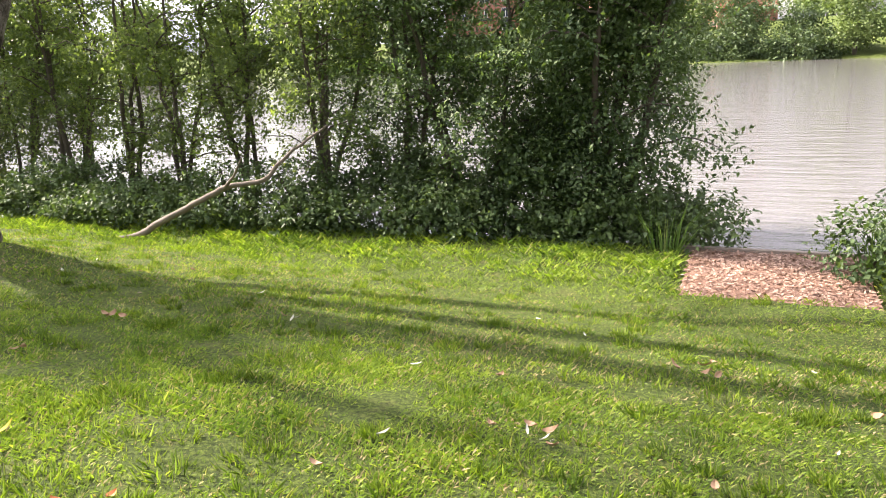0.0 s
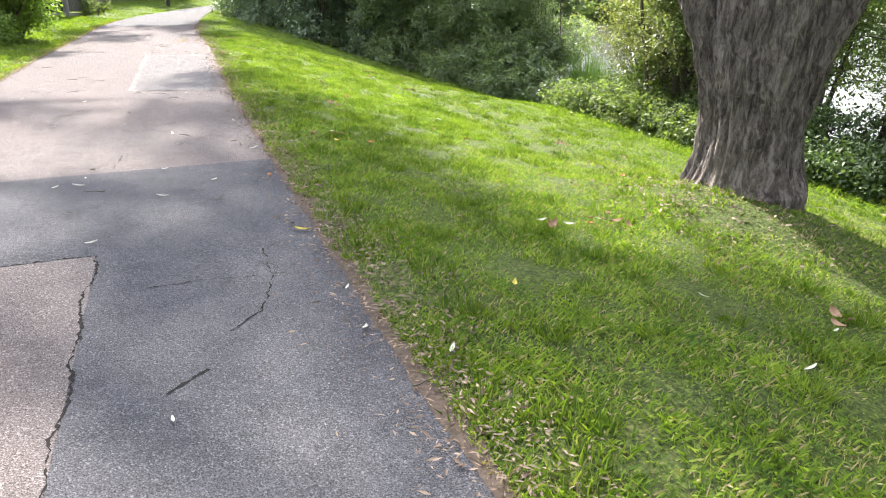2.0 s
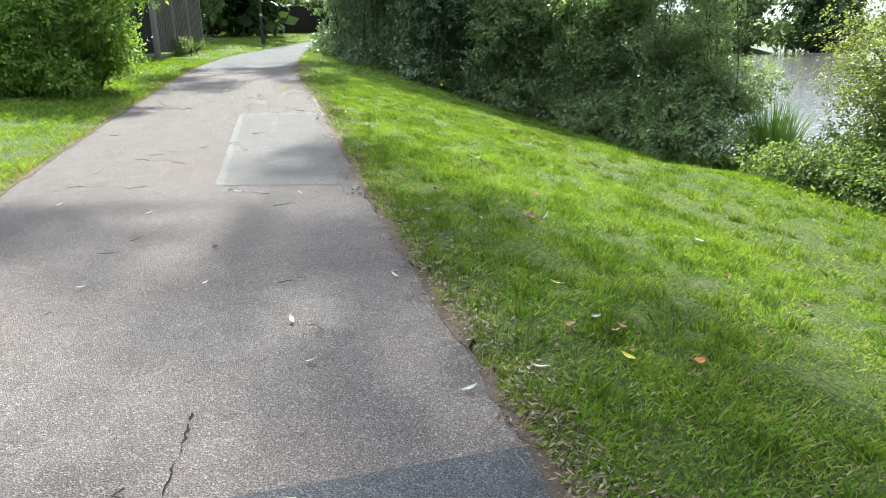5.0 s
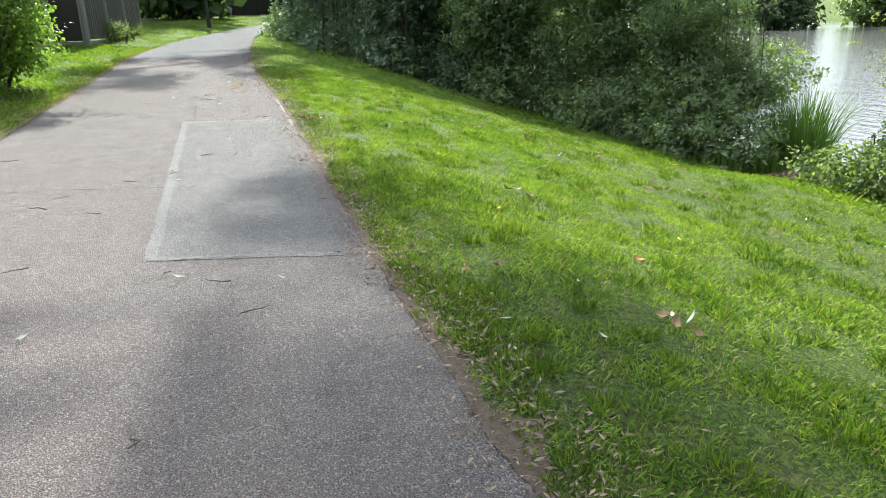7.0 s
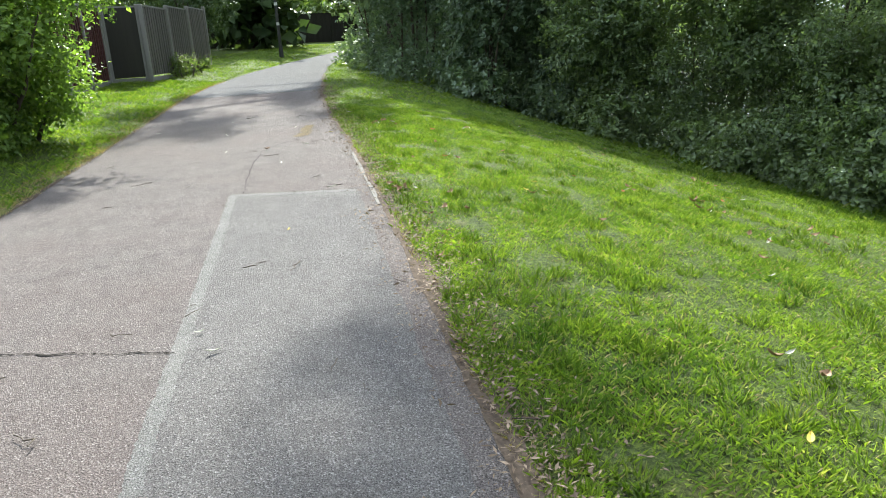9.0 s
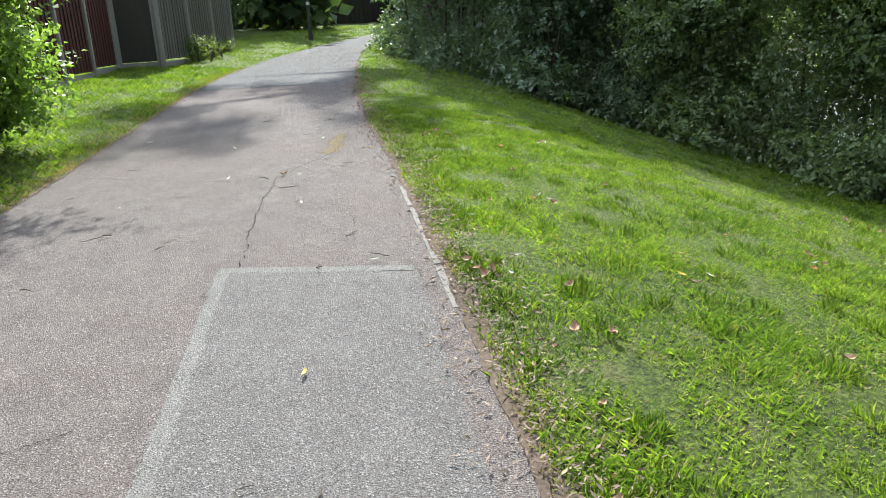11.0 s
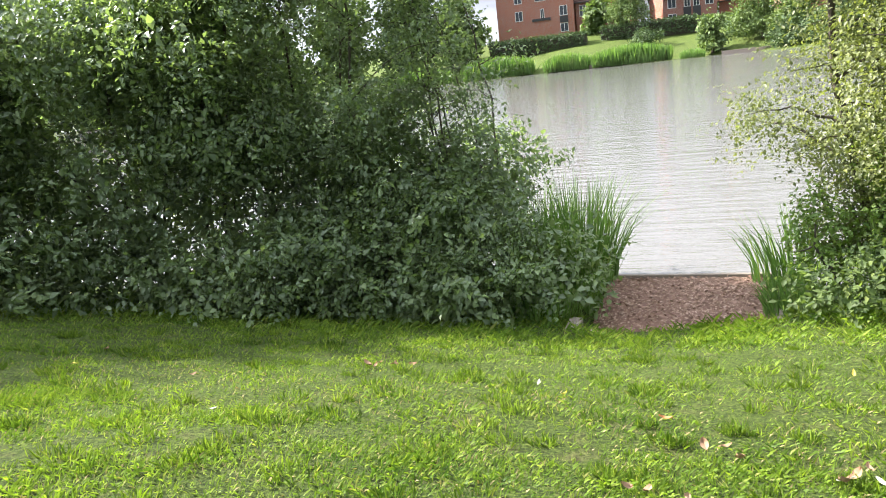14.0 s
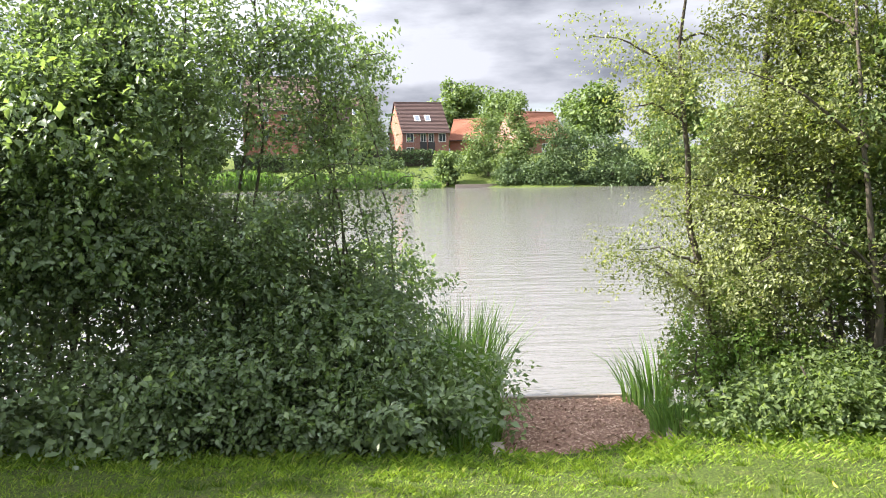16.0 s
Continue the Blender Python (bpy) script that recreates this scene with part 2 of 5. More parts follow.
M_WATER = mat_water()


def mat_brick(name, lo, hi):
    k = Mat(name)
    nd = k.n.new("ShaderNodeTexBrick")
    nd.inputs["Scale"].default_value = 1.0
    nd.inputs["Brick Width"].default_value, nd.inputs["Row Height"].default_value = 0.225, 0.075
    nd.inputs["Mortar Size"].default_value = 0.01
    nd.inputs["Color1"].default_value, nd.inputs["Color2"].default_value = (*lo, 1), (*hi, 1)
    nd.inputs["Mortar"].default_value = (0.30, 0.25, 0.22, 1)
    mp = k.mapped((1, 1, 1))
    k.n[mp.node.name].inputs["Rotation"].default_value = (math.pi / 2, 0, 0)
    k.link(mp, nd.inputs["Vector"])
    c = k.mix(k.ramp(k.noise(0.6, 5), (0.35, 0.0), (0.75, 0.4)), nd.outputs[0], lo)
    return k.set(c, 0.9, spec=0.2)


M_BRICK = mat_brick("brick_red", (0.22, 0.085, 0.062), (0.30, 0.125, 0.088))
# warm brick; on the first house's gables it stands in for sunlight
M_BRICK_WARM = mat_brick("brick_orange", (0.28, 0.102, 0.066), (0.36, 0.138, 0.088))
M_ROOF = mat_simple("roof_tile", (0.080, 0.050, 0.044), (0.130, 0.083, 0.074), 3, 0.85, 0.4, stretch=(1, 1, 6))
M_ROOF_ORANGE = mat_simple("roof_tile_orange", (0.24, 0.10, 0.062), (0.34, 0.15, 0.095), 3, 0.85, 0.4)
M_WHITE = mat_simple("white_frame", (0.68, 0.68, 0.66), (0.8, 0.8, 0.78), 5, 0.5, 0.1)
M_GUTTER = mat_simple("dark_trim", (0.03, 0.03, 0.032), (0.06, 0.06, 0.06), 5, 0.6, 0.1)
kg = Mat("window_glass")
M_GLASS = kg.set((0.04, 0.05, 0.06), 0.08, spec=0.6)

# ---- mesh helpers ----


def raw_mesh(name, verts, faces, smooth=False):
    """A mesh from arrays: verts (n, 3), faces (m, k)."""
    verts, faces = np.asarray(verts, np.float32), np.asarray(faces, np.int32)
    me = bpy.data.meshes.new(name)
    me.vertices.add(len(verts))
    me.vertices.foreach_set("co", verts.ravel())
    me.loops.add(faces.size)
    me.loops.foreach_set("vertex_index", faces.ravel())
    me.polygons.add(len(faces))
    me.polygons.foreach_set("loop_start", np.arange(0, faces.size, faces.shape[1], dtype=np.int32))
    me.update(calc_edges=True)
    if smooth:
        me.polygons.foreach_set("use_smooth", np.ones(len(faces), bool))
    return me


def mesh_part(name, me, material, parent=None, label=""):
    ob = new(name, me)
    if not me.materials:
        me.materials.append(material)
    if parent is not None:
        ob.parent = parent
    if label:
        ob["label"] = label
    return ob


def part(name, bm, material, parent=None, label=""):
    me = bpy.data.meshes.new(name)
    bm.to_mesh(me)
    bm.free()
    return mesh_part(name, me, material, parent, label)


def thing(name, at, label, category, group="", kind="", turn=0.0):
    e = new(name)
    e.empty_display_size = 0.2
    e.location = at
    e.rotation_euler = (0, 0, turn)
    return tagged(e, label, category, group, kind)


def box(bm, x0, y0, z0, x1, y1, z1, bevel=0.0):
    g = bmesh.ops.create_cube(bm, size=1.0, matrix=Matrix.LocRotScale(
        ((x0 + x1) / 2, (y0 + y1) / 2, (z0 + z1) / 2), None, (abs(x1 - x0), abs(y1 - y0), abs(z1 - z0))))
    if bevel:
        es = list({e for v in g["verts"] for e in v.link_edges})
        bmesh.ops.bevel(bm, geom=es, offset=bevel, segments=1, affect="EDGES")
    return bm


def boxed(*a, bevel=0.0):
    return box(bmesh.new(), *a, bevel=bevel)


def tube(points, radii, sides=7, lumps=0.0, seed=0):
    """Vertices and quads of a tapered limb along points."""
    rng = np.random.default_rng(seed)
    P = np.asarray(points, float)
    n = len(P)
    T = np.gradient(P, axis=0)
    T /= np.linalg.norm(T, axis=1)[:, None] + 1e-9
    ref = np.array([0.31, 0.17, 0.93]) if abs(T[0][2]) < 0.9 else np.array([1.0, 0.1, 0])
    A = np.cross(T, ref)
    A /= np.linalg.norm(A, axis=1)[:, None]
    B = np.cross(T, A)
    ang = np.linspace(0, 2 * np.pi, sides, endpoint=False)
    rr = np.asarray(radii)[:, None] * (1 + lumps * rng.normal(size=(n, sides)))
    V = P[:, None] + rr[..., None] * (np.cos(ang)[None, :, None] * A[:, None] + np.sin(ang)[None, :, None] * B[:, None])
    i, j = np.meshgrid(np.arange(n - 1), np.arange(sides), indexing="ij")
    k = (j + 1) % sides
    F = np.stack([i * sides + j, i * sides + k, (i + 1) * sides + k, (i + 1) * sides + j], -1).reshape(-1, 4)
    return V.reshape(-1, 3), F


def merged(pieces):
    V, F, o = [], [], 0
    for v, f in pieces:
        V.append(v)
        F.append(np.asarray(f) + o)
        o += len(v)
    return np.concatenate(V), np.concatenate(F)


def unit(a):
    return a / (np.linalg.norm(a, axis=-1, keepdims=True) + 1e-9)


def leaves(pos, way, up, length, width, fold=0.18, droop=0.0):
    """Folded leaves: vertices and triangles. way: along the leaf; up: its upper side."""
    way = unit(way)
    side = unit(np.cross(way, up))
    up = np.cross(side, way)
    L, W = length[:, None], (length * width)[:, None]
    mid = pos + way * L * 0.42
    v = np.stack([pos, mid + side * W * 0.5 + up * W * fold, pos + way * L - up * L * droop, mid - side * W * 0.5 + up * W * fold], 1)
    f = np.array([[0, 2, 1], [0, 3, 2]])
    F = (np.arange(len(pos))[:, None, None] * 4 + f).reshape(-1, 3)
    return v.reshape(-1, 3), F


def sprigs(rng, centres, out, per, size, width=0.6, spread=0.16, droop=0.1, hang=0.0):
    """Sprays of leaves on short twigs at the centres, growing the way of out."""
    n = len(centres)
    d = unit(out + rng.normal(0, 0.55, (n, 3)) + np.array([0, 0, -hang]))
    s = np.linspace(0, 1, per)
    base = centres[:, None] + d[:, None] * (s[None, :, None] - 0.3) * spread * 2.0
    base = base + rng.normal(0, spread * 0.22, base.shape)
    side = unit(np.cross(d, rng.normal(0, 1, (n, 3))))
    sign = np.where(np.arange(per) % 2 == 0, 1.0, -1.0)
    way = d[:, None] * 0.55 + side[:, None] * sign[None, :, None] + rng.normal(0, 0.3, base.shape) + np.array([0, 0, -0.15 - hang])
    up = np.array([0, 0, 1.0]) + 0.5 * out[:, None] + rng.normal(0, 0.45, base.shape)
    ln = size * rng.uniform(0.55, 1.25, (n, per))
    return leaves(base.reshape(-1, 3), way.reshape(-1, 3), up.reshape(-1, 3), ln.ravel(), width, 0.2, droop)


def blob_points(rng, blobs, n, shell=0.45):
    """Points in the outer shell of ellipsoids (cx, cy, cz, rx, ry, rz), thinned by noise, with their outward way."""
    B = np.asarray(blobs, float)
    w = (B[:, 3] * B[:, 4] + B[:, 3] * B[:, 5] + B[:, 4] * B[:, 5])
    k = rng.choice(len(B), n, p=w / w.sum())
    u = unit(rng.normal(size=(n, 3)))
    r = 1 - shell * rng.random(n) ** 1.4 + rng.normal(0, 0.06, n)
    lump = 1 + 0.13 * np.sin(u[:, 0] * 5 + k) * np.cos(u[:, 2] * 6 + 2 * k) + 0.10 * np.sin(u[:, 1] * 9 + u[:, 2] * 7 + k)
    p = B[k, :3] + u * B[k, 3:] * (r * lump)[:, None]
    return p, unit(u / B[k, 3:])


def shrub(name, at, blobs, label, category, count, size, material, per=9, stems=6, seed=1, width=0.6, spread=0.16,
          floor=None, stem_r=0.02, group="", hang=0.0, shell=0.45, stem_mat=None):
    """A bush or tree: stems and a crown of leaf sprays, round blobs given about its base."""
    rng = np.random.default_rng(seed)
    root = thing(name, at, label, category, group)
    p, out = blob_points(rng, blobs, count, shell)
    if floor is not None:
        keep = p[:, 2] > floor
        p, out = p[keep], out[keep]
    v, f = sprigs(rng, p, out, per, size, width, spread, hang=hang)
    mesh_part("crown", raw_mesh("crown", v, f), material, root)
    B = np.asarray(blobs, float)
    for s in range(stems):
        b = B[s % len(B)]
        foot = np.array([b[0] * 0.55 + rng.normal(0, 0.25), b[1] * 0.55 + rng.normal(0, 0.2), -0.25])
        tip = b[:3] + rng.normal(0, 0.45, 3) * b[3:] + np.array([0, 0, 0.55 * b[5]])
        t = np.linspace(0, 1, 9)[:, None]
        line = foot + (tip - foot) * t + np.sin(t * np.pi) * rng.normal(0, 0.12, 3) + rng.normal(0, 0.03, (9, 3)) * t
        pieces = [tube(line, stem_r * (1.15 - t[:, 0]) * rng.uniform(0.7, 1.3) + 0.004, 6, 0.08, s)]
        for q in range(4):
            i = rng.integers(3, 8)
            end = line[i] + unit(rng.normal(0, 1, 3) + np.array([0, 0, 0.5])) * rng.uniform(0.3, 0.9) * b[5] * 0.6
            tt = np.linspace(0, 1, 5)[:, None]
            pieces.append(tube(line[i] + (end - line[i]) * tt + rng.normal(0, 0.02, (5, 3)), stem_r * 0.4 * (1.1 - tt[:, 0]), 5, 0, q))
        V, F = merged(pieces)
        mesh_part("stem", raw_mesh("stem", V, F, True), stem_mat or M_STEM, root)
    return root


# ---- the lie of the land ----
WATER = -1.25
RIGHT_X, RIGHT_Y = [-60, -50, -44, -38, -33, -28, -24, -21.3, -18.7, -13.4, -9, -6, -3, 12], [14, 7.4, 4.0, 2.75, 2.1, 1.62, 1.42, 1.38, 1.27, 0.98, 0.86, 0.79, 0.74, 0.6]
LEFT_X, LEFT_Y = [-60, -52, -47, -42, -36.8, -32.3, -28.9, -23.2, -19, -14.4, -9, -3, 12], [9.6, 5.4, 3.4, 1.6, 0.05, -0.88, -1.28, -1.64, -1.94, -2.15, -2.3, -2.45, -2.6]


def right_edge(x):
    return np.interp(x, RIGHT_X, RIGHT_Y)


def left_edge(x):
    return np.interp(x, LEFT_X, LEFT_Y)


def path_z(x):
    return -0.0365 * np.clip(x, -60, 14)


def smooth(a, b, v):
    t = np.clip((v - a) / (b - a), 0, 1)
    return t * t * (3 - 2 * t)


PEG_A = (-19.95, -17.98, 8.85, 11.2, -1.12)
PEG_B = (-0.62, 1.25, 7.6, 9.45, -1.05)


def land(x, y):
    """Height of the ground."""
    x, y = np.asarray(x, float), np.asarray(y, float)
    p = path_z(x)
    u = y - right_edge(x)
    drop = np.interp(u, [0, 0.4, 1, 2, 3, 4, 7, 8.5, 11], [0, 0, 0.06, 0.24, 0.44, 0.62, 1.25, 1.48, 1.8])
    drop = drop * (1 + 0.27 * smooth(-16.5, -20, x) * smooth(2, 5, u))
    z = p - drop * smooth(-62, -34, x)
    w = left_edge(x) - y
    z = z + np.interp(w, [0, 0.3, 2, 6, 60], [0, 0, 0.16, 0.3, 0.5])
    z = z + 0.30 * np.exp(-(((x + 7.4) / 1.3) ** 2 + ((y - 4.5) / 1.1) ** 2))
    near = np.maximum(z, -1.03)
    # basin of the lake
    shore = 10.6 + 0.4 * np.sin(x * 0.5) + 1.0 * smooth(-15, -18, x) + 60 * smooth(-84, -104, x)
    z = near + (-2.6 - near) * smooth(shore - 0.9, shore + 1.6, y)
    far = 103 - 0.42 * np.clip(x + 10, 0, 40) + 1.5 * np.sin(x * 0.21) + 0.2 * np.clip(-x - 30, 0, 60)
    rise = np.interp(y - far, [-2, 0, 0.6, 7, 18, 24, 60, 400], [-2.6, -1.35, -0.85, 0.3, 3.4, 3.9, 4.4, 6])
    z = np.where(y > far - 2, np.maximum(rise, z), z)
    east = smooth(85, 92, x) * smooth(10, 20, y)
    z = z + (0.6 - z) * east * (y < far)
    # the two fishing pegs are cut level
    for x0, x1, y0, y1, pz in (PEG_A, PEG_B):
        inside = (x > x0 - 0.1) & (x < x1 + 0.1) & (y > y0 + 0.05) & (y < y1 + 0.05)
        z = np.where(inside, np.minimum(pz - 0.05, 99), z)
        front = (x > x0 - 0.3) & (x < x1 + 0.3) & (y >= y1 + 0.05)& (y < 60)
        z = np.where(front, np.minimum(z, -2.0), z)
    return z


def on_land(x, y):
    return float(land(x, y))


def steps(lo, hi, fine, far_lo, far_hi):
    a = list(np.arange(lo, hi + 1e-6, fine))
    g, v = fine, hi
    while v < far_hi:
        g *= 1.22
        v += g
        a.append(v)
    g, v = fine, lo
    while v > far_lo:
        g *= 1.22
        v -= g
        a.insert(0, v)
    return np.array(a)


def build_ground():
    xs, ys = steps(-27, 4, 0.14, -1500, 1500), steps(-4.5, 11.5, 0.14, -1500, 90)
    ys = np.concatenate([ys, np.arange(ys[-1] + 1.5, 128, 1.5), 130 * 1.25 ** np.arange(0, 12)])
    X, Y = np.meshgrid(xs, ys, indexing="ij")
    Z = land(X, Y)
    rough = np.array([noise.noise((x * 2.1, y * 2.1, 0)) for x, y in zip(X.ravel(), Y.ravel())]).reshape(X.shape)
    on = (Y < right_edge(X) - 0.02) & (Y > left_edge(X) + 0.02) & (X > -60) & (X < 14)
    Z = np.where(on, Z - 0.05, Z + 0.022 * rough * (np.abs(X) < 60))
    n, m = X.shape
    i, j = np.meshgrid(np.arange(n - 1), np.arange(m - 1), indexing="ij")
    F = np.stack([i * m + j, (i + 1) * m + j, (i + 1) * m + j + 1, i * m + j + 1], -1).reshape(-1, 4)
    g = mesh_part("ground", raw_mesh("ground", np.stack([X, Y, Z], -1).reshape(-1, 3), F, True), M_LAWN)
    tagged(g, "green grassy bank sloping from the path to the lake", "ground", kind="structure")


build_ground()


def sheet(name, x0, x1, lo, hi, lift, material, label, step=0.1, across=24, wobble=0.03, seed=0, parent=None, skew=0.0):
    """A strip of paving between the lines lo(x) and hi(x), laid on the path's plane."""
    rng = np.random.default_rng(seed)
    xs = np.arange(x0, x1 + step / 2, step)
    a = np.array([noise.noise((x * 3.1, seed, 1.5)) + 0.5 * noise.noise((x * 9, seed, 4)) for x in xs]) * wobble
    b = np.array([noise.noise((x * 3.1, seed, 7.5)) + 0.5 * noise.noise((x * 9, seed, 9)) for x in xs]) * wobble
    t = np.linspace(0, 1, across)
    L, H = lo(xs) + a, hi(xs) + b
    Y = L[:, None] + (H - L)[:, None] * t[None]
    X = np.repeat(xs[:, None], across, 1) + skew * t[None]
    Z = path_z(X) + lift + 0.0 * rng.random()
    n, m = X.shape
    i, j = np.meshgrid(np.arange(n - 1), np.arange(m - 1), indexing="ij")
    F = np.stack([i * m + j, (i + 1) * m + j, (i + 1) * m + j + 1, i * m + j + 1], -1).reshape(-1, 4)
    ob = mesh_part(name, raw_mesh(name, np.stack([X, Y, Z], -1).reshape(-1, 3), F, True), material, parent)
    if parent is None:
        tagged(ob, label, "path", kind="structure")
    else:
        ob["label"] = label
    return ob


path = sheet("path", -29.2, -8.86, left_edge, right_edge, 0.0, M_TAR_OLD, "worn reddish-grey tarmac footpath beside grass")
sheet("dark_tarmac", -8.97, 13, left_edge, right_edge, 0.004, M_TAR_DARK, "newer dark tarmac resurfacing", parent=path)
sheet("far_tarmac", -60, -29.2, left_edge, right_edge, 0.003, M_TAR_FAR, "smoother grey tarmac", parent=path)
sheet("old_patch", -6.97, 6, lambda x: left_edge(x) + 0.5, lambda x: -0.43 - 0.03 * (x + 6.97), 0.006, M_TAR_OLD, "older light tarmac panel", parent=path, wobble=0.015)
sheet("grey_patch", -18.9, -13.78, lambda x: -0.25 - (x + 13.5) * 0.05, lambda x: right_edge(x) - 0.17, 0.0025, M_TAR_GREY, "grey chipped tarmac repair", parent=path, wobble=0.02, skew=0.34)

# the lake
bm = bmesh.new()
bmesh.ops.create_grid(bm, x_segments=2, y_segments=2, size=1.0, matrix=Matrix.LocRotScale((0, 60, WATER), None, (160, 56, 1)))
tagged(part("water", bm, M_WATER), "calm grey lake water with small ripples", "lake", kind="structure")

# ---- willow by the path ----


def willow():
    root = thing("willow_tree", (-7.6, 4.75, 0.0), "old willow with thick furrowed grey bark on the bank", "tree")
    rng = np.random.default_rng(5)
    n_a, n_z = 220, 170
    zz = np.linspace(-0.25, 3.3, n_z)
    ang = np.linspace(0, 2 * np.pi, n_a, endpoint=False)

    def furrows(c, s, z, q):
        """Depth of the bark at an angle and height: broad ridges that split and join, with fine cracks."""
        bend = 0.35 * noise.noise((c * 1.5, s * 1.5, z * 1.3 + q))
        broad = noise.ridged_multi_fractal((c * 3.4 + bend, s * 3.4 + bend, z * 0.8 + q), 0.9, 2.1, 4, 0.9, 2.0) - 1.0
        fine_r = noise.ridged_multi_fractal((c * 8 + bend, s * 8 - bend, z * 2.0 + 3 + q), 0.9, 2.1, 3, 0.9, 2.0) - 1.0
        return 0.050 * broad + 0.024 * fine_r

    V = np.zeros((n_z, n_a, 3))
    for i, z in enumerate(zz):
        flare = 0.43 + 0.12 * math.exp(-max(z, 0) / 0.2) + 0.035 * smooth(0.5, 1.3, z) - 0.10 * smooth(1.3, 3.3, z)
        for j, a in enumerate(ang):
            c, s = math.cos(a), math.sin(a)
            r = flare * (1 + 0.05 * math.cos(3 * a + 1) + 0.04 * math.cos(5 * a + z)) + furrows(c, s, z, 0)
            V[i, j] = (r * c + 0.03 * z, r * s * 0.92 - 0.01 * z, z)
    i, j = np.meshgrid(np.arange(n_z - 1), np.arange(n_a), indexing="ij")
    k = (j + 1) % n_a
    F = np.stack([i * n_a + j, i * n_a + k, (i + 1) * n_a + k, (i + 1) * n_a + j], -1).reshape(-1, 4)
    mesh_part("trunk", raw_mesh("trunk", V.reshape(-1, 3), F, True), M_BARK, root)
    limbs = [
        ([(-0.10, -0.10, 0.3), (-0.24, -0.26, 1.1), (-0.48, -0.56, 2.2), (-1.2, -1.3, 4.2), (-2.3, -1.4, 6.0), (-3.0, -1.4, 7.6)], 0.21),
        ([(0.08, -0.02, 2.6), (0.10, 0.0, 3.2), (0.12, 0.15, 4.0), (0.3, 0.1, 5.2), (0.0, 0.4, 7.0), (0.2, 0.2, 8.8)], 0.33),
        ([(0.05, 0.08, 0.3), (0.24, 0.26, 1.2), (0.66, 0.72, 2.6), (1.9, 1.1, 4.4), (2.9, 1.3, 6.0), (3.5, 1.6, 7.4)], 0.26),
        ([(-0.03, 0.2, 0.0), (0.0, 0.48, 1.0), (-0.1, 1.1, 2.2), (-0.5, 2.0, 4.2), (-0.6, 2.8, 6.2), (-0.4, 3.2, 7.6)], 0.2),
    ]
    for q, (pts, r) in enumerate(limbs):
        P = np.array(pts)
        t = np.linspace(0, len(P) - 1, 90)
        line = np.stack([np.interp(t, np.arange(len(P)), P[:, c]) for c in range(3)], 1)
        for _ in range(6):
            line[1:-1] = (line[:-2] + 2 * line[1:-1] + line[2:]) / 4
        v, f = tube(line, r * (1.02 - 0.8 * t / t[-1]), 64, 0.0, q)
        v = v.reshape(90, 64, 3)
        for i in range(90):
            for j in range(64):
                a = j / 64 * 2 * math.pi
                away = v[i, j] - line[i]
                v[i, j] += away / (np.linalg.norm(away) + 1e-6) * furrows(math.cos(a) * 0.7, math.sin(a) * 0.7, line[i][2], q + 5)
        mesh_part("limb", raw_mesh("limb", v.reshape(-1, 3), f, True), M_BARK, root)
    blobs = [(-2.2, -0.8, 6.4, 1.9, 1.7, 1.5), (0.2, 0.3, 8.0, 2.4, 2.2, 1.5), (2.9, 1.2, 6.4, 2.0, 1.8, 1.5), (-0.6, 2.7, 6.6, 2.0, 1.6, 1.5),
             (0.9, -1.6, 6.2, 1.7, 1.4, 1.2), (-3.6, 0.9, 5.4, 1.5, 1.4, 1.3)]
    p, out = blob_points(rng, blobs, 2200, 0.6)
    v, f = sprigs(rng, p, out, 12, 0.11, 0.2, 0.22, hang=0.5)
    mesh_part("crown", raw_mesh("crown", v, f), M_LEAF_WILLOW, root)
    return root


willow()


def shade_tree(x, y, z0, label, limbs, blobs, seed, count):
    """An unseen tall tree, added beside the path so its high crown shades it."""
    root = thing("shade_tree", (x, y, on_land(x, y)), label, "tree")
    rng = np.random.default_rng(seed)
    for q, (pts, r) in enumerate(limbs):
        P = np.array(pts)
        t = np.linspace(0, len(P) - 1, 30)
        line = np.stack([np.interp(t, np.arange(len(P)), P[:, c]) for c in range(3)], 1)
        v, f = tube(line, r * (1.03 - 0.85 * t / t[-1]), 12, 0.04, q)
        mesh_part("trunk" if q == 0 else "limb", raw_mesh("limb", v, f, True), M_BARK, root)
    p, out = blob_points(rng, blobs, count, 0.8)
    v, f = sprigs(rng, p, out, 12, 0.16, 0.34, 0.26, hang=0.4)
    mesh_part("crown", raw_mesh("crown", v, f), M_LEAF_WILLOW, root)


# added out of view: the crown is laid out to shade the path and the upper bank; the lower bank stays in the sun
big_rng = np.random.default_rng(77)
crown_blobs = []
while len(crown_blobs) < 50:
    bx, by, bz = big_rng.uniform(-4.0, 6.8), big_rng.uniform(1.5, 11.8), 9.6 + big_rng.uniform(-1.2, 1.6)
    edge = np.interp(bx, [-4, -2.5, 0, 3, 6, 12.5], [8.1, 8.4, 9.0, 9.6, 10.8, 12.0]) - 0.4
    if by < edge and (by > 7.1 or big_rng.random() < 0.22):
        crown_blobs.append((bx, by, bz, big_rng.uniform(0.6, 1.2), big_rng.uniform(0.5, 0.95), big_rng.uniform(0.4, 0.7)))
